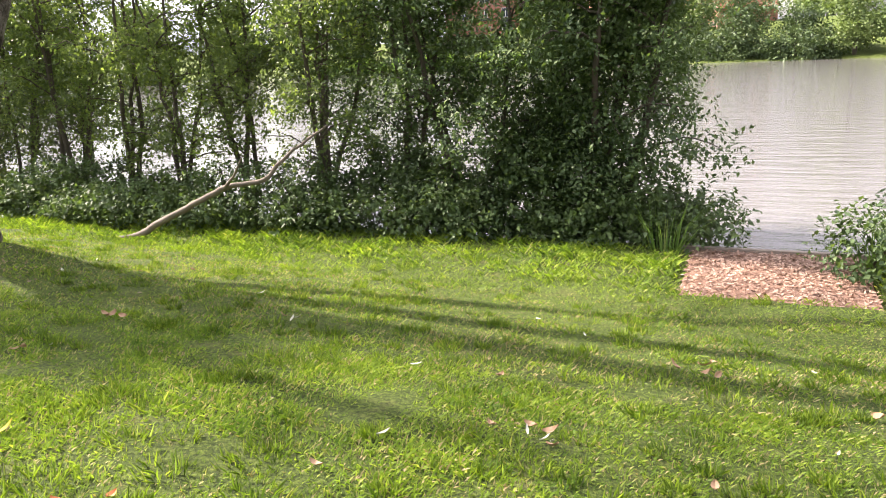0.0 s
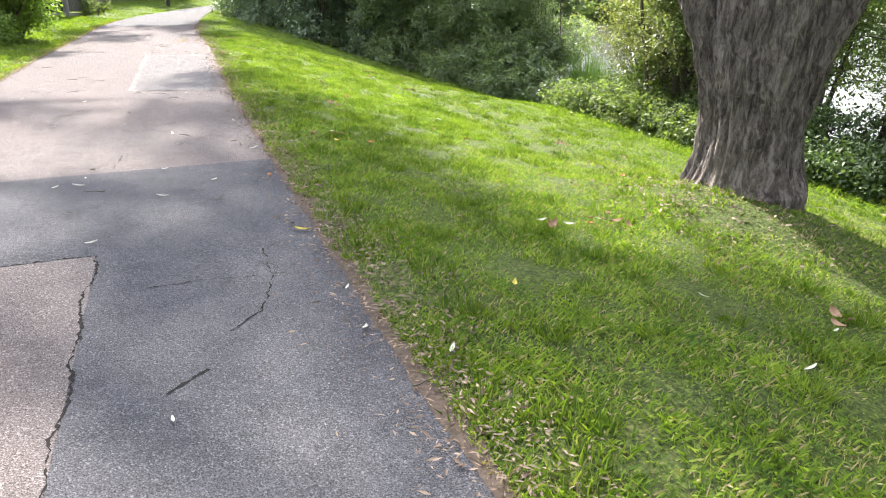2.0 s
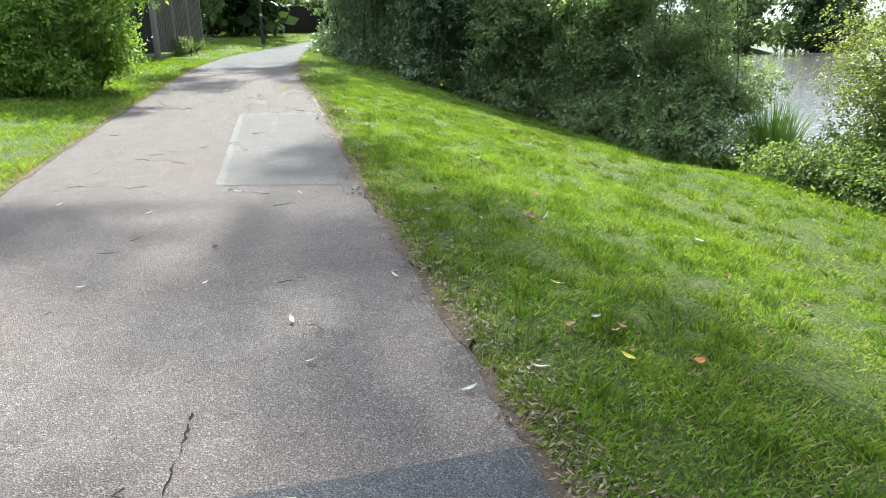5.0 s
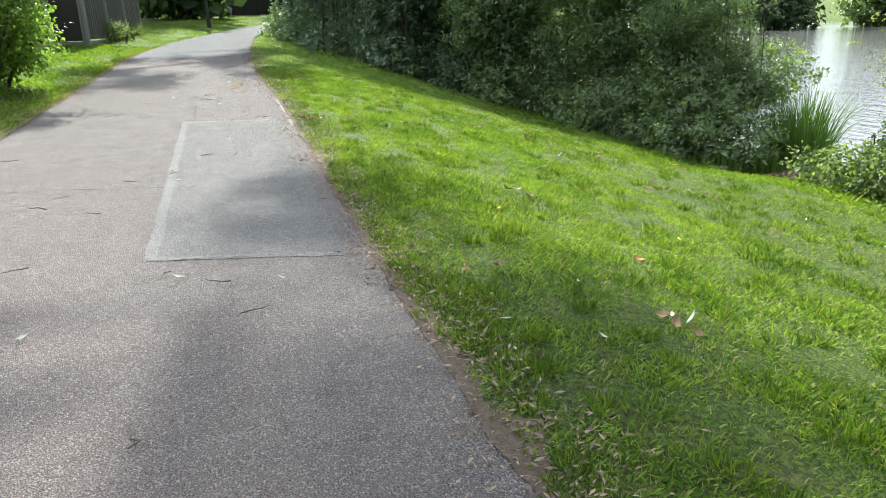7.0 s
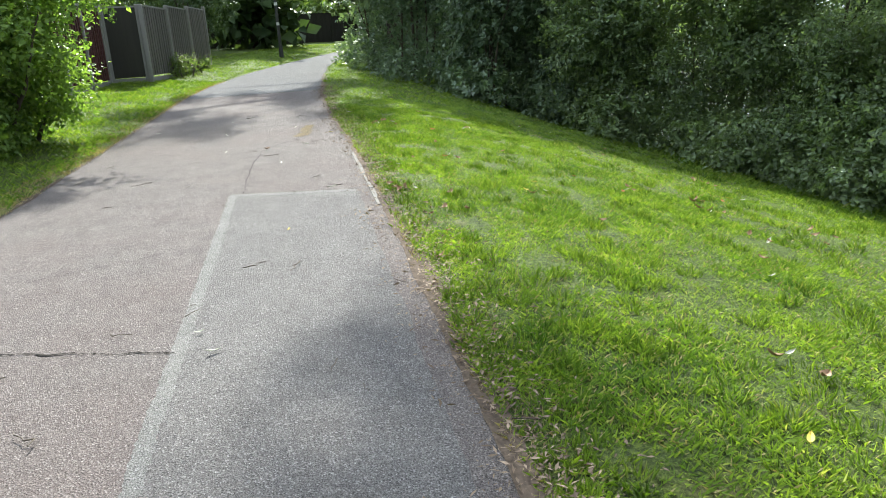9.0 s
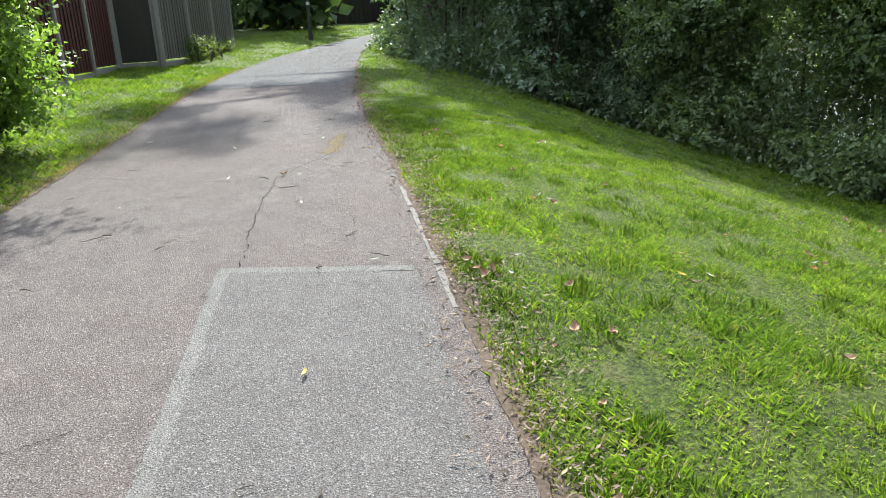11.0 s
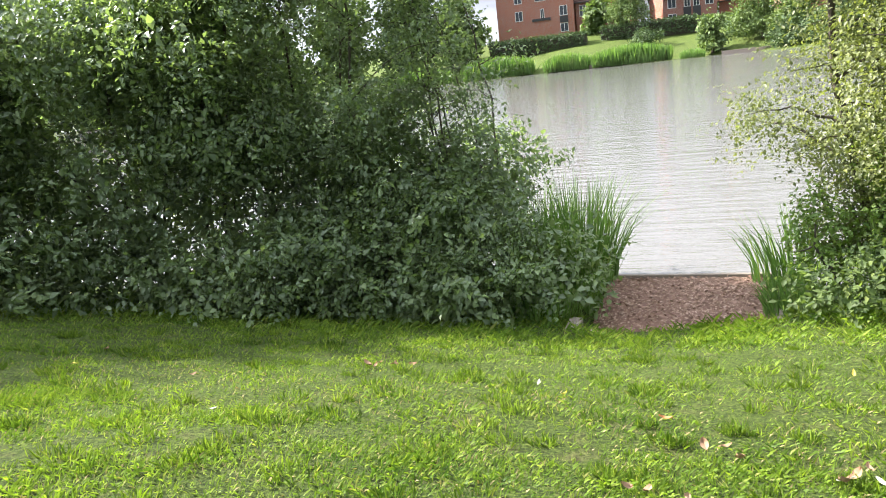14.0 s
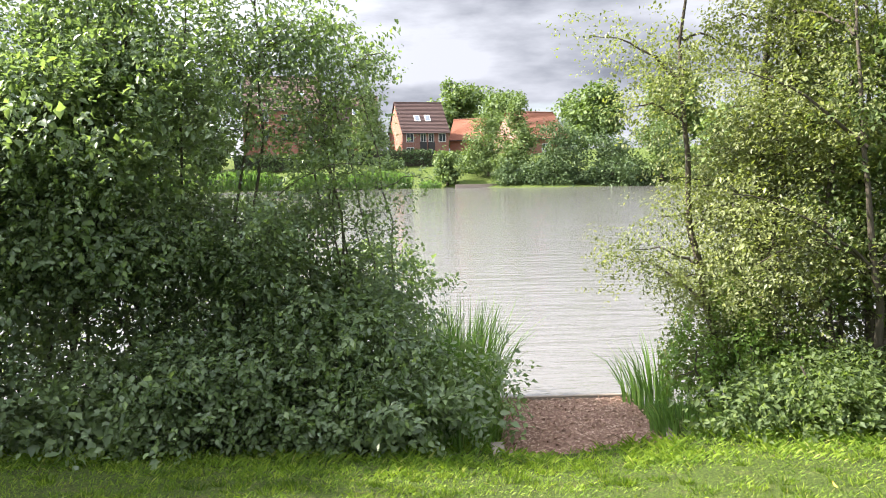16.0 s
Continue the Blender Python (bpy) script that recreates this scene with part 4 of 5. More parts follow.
def far_tree(x, y, w, h, label, seed, material=M_LEAF_FAR, name="tree", lowest=0.12, count=None, size=0.42, cat="tree", z=None, cone=False, fine=1.0):
    z = on_land(x, y) if z is None else z
    rng = np.random.default_rng(seed)
    root = thing(name, (x, y, z), label, cat)
    n = 11
    blobs = []
    for q in range(n):
        k = q / (n - 1)
        cz = h * (lowest + 0.1 + (0.86 - lowest) * k)
        ww = w * 0.5 * (1 - 0.75 * max(0, k - 0.35) ** 1.3) * rng.uniform(0.55, 0.8)
        if cone:
            ww = w * 0.5 * (1.05 - 0.9 * k) * rng.uniform(0.8, 1.1)
        a = rng.uniform(0, 6.3)
        off = 0.05 if cone else 0.2
        blobs.append((math.cos(a) * w * off, math.sin(a) * w * off, cz, ww, ww, h * (0.09 if cone else 0.12)))
    p, out = blob_points(rng, blobs, count or int((13 if y > 0 else 7) * fine * w * h + 120), 0.5)
    keep = p[:, 2] > 0
    v, f = sprigs(rng, p[keep], out[keep], 5, size * (1.12 if fine > 1 else 1.7), 0.75, size * 1.4)
    mesh_part("crown", raw_mesh("crown", v, f), material, root)
    t = np.linspace(0, 1, 6)
    v, f = tube(np.stack([0.1 * np.sin(t * 3), 0 * t, t * h * 0.8 - 0.3], 1), (0.16 + h * 0.012) * (1.1 - t), 8, 0.05, seed)
    mesh_part("trunk", raw_mesh("trunk", v, f, True), M_STEM, root)
    return root


def window(parent, x, y, z, w, h, bars=1):
    win = part("window", boxed(x - w / 2, y - 0.07, z, x + w / 2, y - 0.01, z + h), M_GLASS, parent, "dark window with white frame")
    t = 0.07
    bm = bmesh.new()
    box(bm, x - w / 2 - t, y - 0.10, z - t, x + w / 2 + t, y - 0.004, z)
    box(bm, x - w / 2 - t, y - 0.10, z + h, x + w / 2 + t, y - 0.004, z + h + t)
    box(bm, x - w / 2 - t, y - 0.10, z, x - w / 2, y - 0.004, z + h)
    box(bm, x + w / 2, y - 0.10, z, x + w / 2 + t, y - 0.004, z + h)
    for b in range(bars):
        bx = x - w / 2 + w * (b + 1) / (bars + 1)
        box(bm, bx - 0.03, y - 0.095, z, bx + 0.03, y - 0.075, z + h)
    part("frame", bm, M_WHITE, win)


def rooflight(parent, x, y0, z0, slope):
    d = 0.62
    bm = bmesh.new()
    c, s = math.cos(slope), math.sin(slope)
    m = Matrix.Translation((x, y0, z0)) @ Matrix.Rotation(slope, 4, "X")
    bmesh.ops.create_cube(bm, size=1, matrix=m @ Matrix.Diagonal((0.95, 1.35, 0.14, 1)))
    fr = part("rooflight", bm, M_WHITE, parent, "pale roof window")
    bm = bmesh.new()
    bmesh.ops.create_cube(bm, size=1, matrix=m @ Matrix.Translation((0, 0, 0.06)) @ Matrix.Diagonal((0.7, 1.1, 0.06, 1)))
    part("pane", bm, M_GLASS_PALE, fr)


kp = Mat("rooflight_glass")
M_GLASS_PALE = kp.set((0.22, 0.25, 0.29), 0.25, spec=0.4)


def house(x, y, z, w, d, eaves, ridge, label, front, side, turn=0.0, wins=(), lights=(), roof=None, boards=()):
    """A brick house with its long roof facing the lake: front at y=0, depth d."""
    root = thing("house", (x, y, z), label, "house", "houses across the lake", turn=turn)
    roof = roof or M_ROOF
    part("wall", boxed(-w / 2, 0, -1, w / 2, 0.3, eaves), front, root, "red brick front wall")
    part("wall", boxed(-w / 2, d - 0.3, -1, w / 2, d, eaves), side, root)
    for s in (-1, 1):
        x0, x1 = (s * w / 2, s * (w / 2 - 0.3))
        bm = bmesh.new()
        ring = [(0.302, -1), (d - 0.302, -1), (d - 0.302, eaves), (d / 2, ridge - 0.15), (0.302, eaves)]
        a = [bm.verts.new((x0, py, pz)) for py, pz in ring]
        b = [bm.verts.new((x1, py, pz)) for py, pz in ring]
        bm.faces.new(a)
        bm.faces.new(b[::-1])
        for i in range(5):
            bm.faces.new((a[i], b[i], b[(i + 1) % 5], a[(i + 1) % 5]))
        bmesh.ops.recalc_face_normals(bm, faces=bm.faces)
        part("gable_wall", bm, side, root, "brick gable wall")
    slope = math.atan2(ridge - eaves, d / 2)
    length = math.hypot(ridge - eaves, d / 2) + 0.45
    rows = 22
    for s in (0, 1):
        bm = bmesh.new()
        prof = [(0.0, -0.03)]
        for r in range(rows):
            prof += [(r * length / rows, 0.10 if r else 0.07), ((r + 1) * length / rows, 0.03)]
        prev = None
        for t0, z0 in prof:
            cur = [bm.verts.new((-w / 2 - 0.2, t0, z0)), bm.verts.new((w / 2 + 0.2, t0, z0))]
            if prev:
                bm.faces.new((prev[0], prev[1], cur[1], cur[0]))
            prev = cur
        m = Matrix.Translation((0, -0.40 * math.cos(slope), eaves - 0.40 * math.sin(slope))) @ Matrix.Rotation(slope, 4, "X")
        if s:
            m = Matrix.Translation((0, d, 0)) @ Matrix.Rotation(math.pi, 4, "Z") @ m
        bm.transform(m)
        part("roof", bm, roof, root, "brown tiled roof slope")
    part("ridge", boxed(-w / 2 - 0.2, d / 2 - 0.14, ridge - 0.02, w / 2 + 0.2, d / 2 + 0.14, ridge + 0.16, bevel=0.05), roof, root)
    part("gutter", boxed(-w / 2 - 0.2, -0.42, eaves - 0.4, w / 2 + 0.2, -0.28, eaves - 0.27), M_GUTTER, root, "dark gutter")
    for wx, wz, ww, wh in wins:
        window(root, wx, 0, wz, ww, wh)
    for lx, k in lights:
        rooflight(root, lx, k * d / 2, eaves + k * (ridge - eaves) + 0.12, slope)
    for bx, bz, bw, bh in boards:
        part("cladding", boxed(bx - bw / 2, -0.16, bz, bx + bw / 2, -0.006, bz + bh), M_GUTTER, root, "dark timber cladding")
    return root


# gables get the warmer brick: the sun on the side wall is painted in
house(-20.4, 122, 3.9, 7.9, 8.4, 3.45, 8.3, "red brick house with steep brown tiled roof", M_BRICK, M_BRICK_WARM, 0.30,
      wins=((-2.7, 1.75, 1.1, 1.25), (-0.45, 1.75, 0.8, 1.25), (0.9, 1.75, 0.8, 1.25), (2.8, 1.75, 1.1, 1.25), (-2.7, -0.4, 1.1, 1.2)), lights=((-0.9, 0.42), (0.9, 0.42)),
      boards=((-0.45, -0.5, 1.1, 2.2), (0.95, -0.5, 1.1, 2.2)))
house(-44.2, 124, 4.2, 12.4, 9.5, 7.4, 13.0, "tall three-storey brick house with brown tiled roof", M_BRICK_WARM, M_BRICK_WARM, 0.06,
      wins=((4.6, 5.3, 1.1, 1.5), (4.6, 2.7, 1.1, 1.4), (4.6, 0.2, 1.1, 1.2), (1.0, 5.3, 1.6, 1.0), (-2.6, 5.3, 1.1, 1.4), (-2.6, 2.6, 1.1, 1.4), (1.2, 2.4, 0.5, 1.6)), lights=((3.2, 0.4), (-3.4, 0.4)),
      boards=((4.6, 1.55, 1.3, 1.0), (1.0, 2.2, 3.0, 0.4)))
house(-33.2, 126, 4.2, 9.4, 9.0, 4.6, 9.6, "lower brick house wing with brown tiled roof", M_BRICK, M_BRICK, 0.06,
      wins=((-3.6, 2.2, 0.9, 1.6), (-0.4, 2.2, 0.5, 1.4), (2.5, 2.0, 1.4, 1.2)), lights=((-2.8, 0.42), (1.0, 0.42)))
house(-1.5, 118, 2.6, 9.0, 8.0, 3.4, 7.4, "low house with bright orange roof among trees", M_BRICK_WARM, M_BRICK_WARM, 0.5, roof=M_ROOF_ORANGE, wins=((0, 1.0, 1.2, 1.2),))
house(-13.6, 128, 3.6, 5.5, 7.0, 2.6, 6.0, "low house with bright orange roof among trees", M_BRICK_WARM, M_BRICK_WARM, -0.3, roof=M_ROOF_ORANGE)

for q, (x, y, w, h) in enumerate(((-9.0, 101.4, 5, 3.2), (-5.5, 99.9, 5, 3.0), (-2.0, 98.8, 5, 3.2), (2.0, 97.6, 5, 3.0), (6.0, 95.8, 6, 3.4), (-26, 112, 5, 2.2), (-14.5, 112, 5, 2.2))):
    far_tree(x, y, w, h, "low dark shrub at the far shore", 300 + q, M_LEAF_FAR_DARK, "bush", 0.0, None, 0.3, "bush", fine=1.4)
clump = "rounded green tree on the far bank"
for q, (x, y, w, h, m) in enumerate((
        (-29.4, 119, 6.4, 12.0, M_LEAF_FAR), (-11.4, 108, 7.0, 8.8, M_LEAF_FAR), (-7.0, 106, 4.4, 11.0, M_LEAF_FAR), (-3.0, 101.0, 9.5, 7.6, M_LEAF_FAR_DARK),
        (4.0, 98.0, 9.5, 6.6, M_LEAF_FAR_DARK), (-9.2, 104.5, 4.5, 4.6, M_LEAF_FAR), (10, 96, 8, 8, M_LEAF_FAR), (18, 93, 8, 9, M_LEAF_FAR), (27, 89, 9, 9, M_LEAF_FAR),
        (37, 88, 9, 10, M_LEAF_FAR_DARK), (48, 88, 10, 10, M_LEAF_FAR), (-15.0, 150, 13, 13, M_LEAF_FAR), (-4, 170, 16, 13, M_LEAF_FAR), (12, 150, 15, 12, M_LEAF_FAR), (30, 150, 16, 13, M_LEAF_FAR),
        (50, 140, 16, 14, M_LEAF_FAR), (-55, 118, 8, 11, M_LEAF_FAR), (-63, 116, 10, 13, M_LEAF_FAR_DARK), (-73, 112, 11, 14, M_LEAF_FAR), (-84, 106, 12, 14, M_LEAF_FAR),
        (-92, 94, 12, 13, M_LEAF_FAR), (-96, 80, 12, 13, M_LEAF_FAR_DARK), (-96, 64, 12, 13, M_LEAF_FAR), (-92, 48, 12, 13, M_LEAF_FAR), (-84, 34, 11, 12, M_LEAF_FAR), (-72, 24, 10, 11, M_LEAF_FAR),
        (62, 88, 13, 11, M_LEAF_FAR), (80, 88, 12, 12, M_LEAF_FAR), (-62, 12, 8, 9, M_LEAF_FAR), (-80, 2, 10, 9, M_LEAF_LIGHT), (-78, -10, 12, 10, M_LEAF_FAR), (-58, -12, 9, 9, M_LEAF_FAR_DARK), (-40, -14, 9, 8, M_LEAF_FAR), (-28, -14, 9, 7, M_LEAF_FAR_DARK), (-14, -16, 9, 7, M_LEAF_FAR),
        (-52, 9, 7, 9, M_LEAF_FAR_DARK), (-54, 0.5, 5, 7, M_LEAF_FAR_DARK), (-70, 9, 9, 10, M_LEAF_FAR), (0, -16, 10, 8, M_LEAF_FAR), (14, -10, 10, 9, M_LEAF_FAR), (20, 2, 9, 8, M_LEAF_FAR), (-34, 121, 3.4, 4.2, M_LEAF_FAR))):
    far_tree(x, y, w, h, clump if q != 0 else "tall feathery green conifer on the far bank", 200 + q, m, lowest=0.0 if q in (3, 4, 5) else 0.1, size=0.3 if q < 7 else 0.5, cone=q == 0, fine=1.4 if q < 7 else 0.5)


def hedge_row(x0, x1, y, h, d, label, seed, material=M_LEAF_FAR_DARK):
    rng = np.random.default_rng(seed)
    mid = (x0 + x1) / 2
    root = thing("hedge", (mid, y, on_land(mid, y)), label, "hedge")
    n = int((x1 - x0) * h * 70)
    P = np.stack([rng.uniform(x0 - mid, x1 - mid, n), rng.choice([-1, 1], n) * d / 2 * rng.uniform(0.8, 1.05, n), h * rng.random(n)], 1)
    top = rng.random(n) < 0.3
    P[top, 2] = h * rng.uniform(0.93, 1.05, top.sum())
    P[top, 1] = rng.uniform(-d / 2, d / 2, top.sum())
    out = np.where(top[:, None], np.array([0, 0, 1.0]), np.stack([0 * P[:, 0], np.sign(P[:, 1]), 0.3 + 0 * P[:, 0]], 1))
    v, f = sprigs(rng, P, out, 4, 0.25, 0.7, 0.2)
    tagged(mesh_part("crown", raw_mesh("crown", v, f), material, root), kind="stuff")
    part("core", boxed(x0 - mid, -d * 0.36, -0.2, x1 - mid, d * 0.36, h * 0.9), M_STEM, root)


hedge_row(-50, -35, 116, 2.1, 1.6, "clipped dark green hedge below the houses", 1)
hedge_row(-33, -19.5, 117, 2.0, 1.6, "clipped dark green hedge below the houses", 2)
hedge_row(-18.5, -12, 117.5, 1.3, 1.4, "flowering garden shrubs below the houses", 3, M_LEAF_FAR)


def far_reeds(x, y, w, h, label, seed):
    rng = np.random.default_rng(seed)
    n = int(w * 260)
    root = thing("reeds", (x, y, WATER), label, "reeds", "reed beds on the far bank")
    cx = rng.uniform(-w / 2, w / 2, n)
    P = np.stack([cx, rng.uniform(-1.2, 1.2, n), 0 * cx], 1)
    hh = h * (0.55 + 0.45 * np.cos(cx / w * 2.4)) * rng.uniform(0.6, 1.1, n)
    v, f = leaves(P, np.array([0, 0, 1.0]) + rng.normal(0, 0.16, (n, 3)), rng.normal(0, 1, (n, 3)), hh, 0.09, 0.0, 0.06)
    tagged(mesh_part("foliage", raw_mesh("foliage", v, f), M_REED, root), kind="stuff")


bed = "bright green reed bed at the far shore"
for q, (x, y, w, h) in enumerate(((-27.5, 102.4, 10, 2.6), (-36, 103, 6, 2.4), (-46, 104.5, 10, 3.0), (-20, 101.4, 3, 1.2), (-58, 105, 9, 2.6))):
    far_reeds(x, y, w, h, bed, q)
far_tree(-17.6, 104.5, 3.4, 4.4, "small garden tree on the far bank", 260, M_LEAF_FAR, size=0.3)
bm = boxed(-16.6, 101.0, WATER - 0.5, -11.0, 101.3, WATER + 0.45)
tagged(part("bank_edging", bm, M_SLEEPER), "low timber edging along the far shore", "edging", kind="structure")
bm = boxed(-33.0, 102.2, WATER - 0.5, -30.2, 102.5, WATER + 0.45)
tagged(part("bank_edging", bm, M_SLEEPER), "low timber edging along the far shore", "edging", kind="structure")

# ---- path details ----


def ribbon(name, pts, width, material, label, seed=0, jag=0.0, lift=0.014, parent=None, vary=0.4):
    """A thin line laid on the path along pts (x, y)."""
    rng = np.random.default_rng(seed)
    P = np.array(pts, float)
    seg = np.concatenate([[0], np.cumsum(np.linalg.norm(np.diff(P, axis=0), axis=1))])
    t = np.arange(0, seg[-1], 0.018)
    q = np.stack([np.interp(t, seg, P[:, 0]), np.interp(t, seg, P[:, 1])], 1)
    d = np.gradient(q, axis=0)
    d /= np.linalg.norm(d, axis=1)[:, None] + 1e-9
    nrm = np.stack([-d[:, 1], d[:, 0]], 1)
    wob = np.array([noise.noise((a * 2.3, seed, 0)) + 0.6 * noise.noise((a * 9, seed, 3)) + 0.4 * noise.noise((a * 31, seed, 6)) for a in t])
    q = q + nrm * (wob * jag)[:, None]
    w = width * (1 + vary * rng.normal(0, 1, len(t)).clip(-1.5, 1.5)) * 0.5
    a, b = q - nrm * w[:, None], q + nrm * w[:, None]
    V = np.concatenate([np.column_stack([a, path_z(a[:, 0]) + lift]), np.column_stack([b, path_z(b[:, 0]) + lift])])
    n = len(t)
    i = np.arange(n - 1)
    F = np.stack([i, i + 1, i + 1 + n, i + n], 1)
    ob = mesh_part(name, raw_mesh(name, V, F), material, parent, label)
    return ob


seal = "pale joint sealing round the repair"
ribbon("joint", [(-13.76, -0.27), (-18.92, 0.01)], 0.075, M_SEAL, seal, 1, 0.01, 0.0033, path, 0.12)
ribbon("joint", [(-13.80, -0.29), (-13.45, 0.84)], 0.06, M_SEAL, seal, 2, 0.012, 0.0036, path, 0.15)
ribbon("joint", [(-18.93, -0.02), (-18.62, 1.10)], 0.085, M_SEAL, seal, 3, 0.012, 0.0036, path, 0.12)
crack = "dark crack in the tarmac"
for q, (pts, w) in enumerate((
        ([(-18.95, 0.1), (-20.5, 0.19), (-21.26, 0.3), (-22.32, 0.89), (-22.9, 1.0)], 0.011),
        ([(-21.92, -1.45), (-21.5, -0.6), (-21.16, 0.15)], 0.010), ([(-15.92, -1.6), (-15.89, -1.13), (-15.56, -0.17)], 0.012),
        ([(-13.74, -0.24), (-13.60, 0.4), (-13.40, 0.98)], 0.007), ([(-6.98, -2.1), (-6.98, -0.43)], 0.024), ([(-6.97, -0.43), (-5.41, -0.48), (3, -0.73)], 0.016),
        ([(-6.38, -0.2), (-6.36, 0.39), (-6.24, 0.78)], 0.007), ([(-6.75, 0.44), (-6.33, 0.43), (-5.9, 0.3), (-5.75, 0.15)], 0.010),
        ([(-5.30, -0.13), (-5.36, -0.06), (-5.44, 0.04)], 0.022), ([(-9.05, -0.40), (-9.57, -0.33)], 0.010), ([(-3.6, 0.2), (-3.3, 0.35), (-2.6, 0.3)], 0.014),
        ([(-19.6, 0.84), (-19.99, 0.81), (-20.3, 0.7)], 0.006), ([(-17.2, -2.0), (-17.0, -1.2), (-17.3, -0.4)], 0.006),
        ([(-29.25, -1.2), (-29.2, 1.6)], 0.03), ([(-36.5, 0.0), (-36.2, 2.3)], 0.035), ([(-24.5, -1.4), (-24.3, 0.2), (-24.6, 1.3)], 0.005), ([(-27.5, 0.6), (-28.4, 0.75)], 0.012))):
    ribbon("crack", pts, w * 0.55, M_CRACK, crack, 20 + q, 0.035, 0.0075 if pts[0][0] > -9 else 0.0045, path, 0.8)
ribbon("stain", [(-22.2, 0.80), (-22.6, 0.93), (-23.3, 1.0)], 0.14, M_STAIN, "yellow-brown stain", 60, 0.05, 0.004, path, 0.35)

# a few edging stones still show along the path
for x0 in (-18.3, -18.95, -19.6, -20.25):
    kerb = part("kerb_stone", boxed(-0.31, -0.028, -0.12, 0.31, 0.028, 0.022, bevel=0.006), M_CONCRETE, path, "worn concrete edging stone")
    kerb.location = (x0, float(right_edge(x0)) - 0.03, float(path_z(x0)) - 0.017)
    kerb.rotation_euler = (0, 0.0365, -0.045)

# soil and litter along both edges
for side, line, name in ((1, right_edge, "edge_litter"), (-1, left_edge, "edge_litter")):
    rng = np.random.default_rng(7 + side)
    xs = np.arange(-34, 6, 0.05)
    wid = np.array([0.08 + 0.12 * noise.noise((x * 1.7, side, 0)) + 0.05 * noise.noise((x * 7, side, 2)) for x in xs]).clip(0.006, 0.3)
    a = line(xs) - side * wid * 0.3
    b = line(xs) + side * wid * (1.1 if side > 0 else 0.3)
    zb = land(xs, b)
    V = np.concatenate([np.column_stack([xs, a, path_z(xs) + 0.0055]), np.column_stack([xs, line(xs), path_z(xs) + 0.008]), np.column_stack([xs, b, zb + 0.004])])
    n = len(xs)
    i = np.arange(n - 1)
    F = np.concatenate([np.stack([i, i + 1, i + 1 + n, i + n], 1), np.stack([i + n, i + 1 + n, i + 1 + 2 * n, i + 2 * n], 1)])
    if side < 0:
        F = F[:, ::-1]
    ob = mesh_part(name, raw_mesh(name, V, F, True), M_SOIL)
    tagged(ob, "strip of brown soil and leaf litter along the path's edge", "litter", kind="stuff")
    m = 38000 if side > 0 else 6000
    x = rng.uniform(-30, 3, m)
    y = line(x) + rng.normal(0.0, 0.08, m) * (1 + np.abs(np.sin(x * 1.3 + np.sin(x * 3.7)))) + side * 0.09
    z = np.maximum(np.where(side * (y - line(x)) < 0, path_z(x) + 0.012, land(x, y) + 0.015), path_z(x) - 0.05) + rng.uniform(0.004, 0.025, m)
    way = rng.normal(0, 1, (m, 3)) * [1, 1, 0.2]
    v, f = leaves(np.column_stack([x, y, z]), way, np.array([0, 0, 1.0]) + rng.normal(0, 0.4, (m, 3)), 0.008 + 0.042 * rng.random(m) ** 2.8, 0.28, 0.15)
    ob = mesh_part("litter_flakes", raw_mesh("litter_flakes", v, f), M_LITTER)
    tagged(ob, "dry brown leaf flakes lying along the path's edge", "litter", kind="stuff")

# ---- grass ----


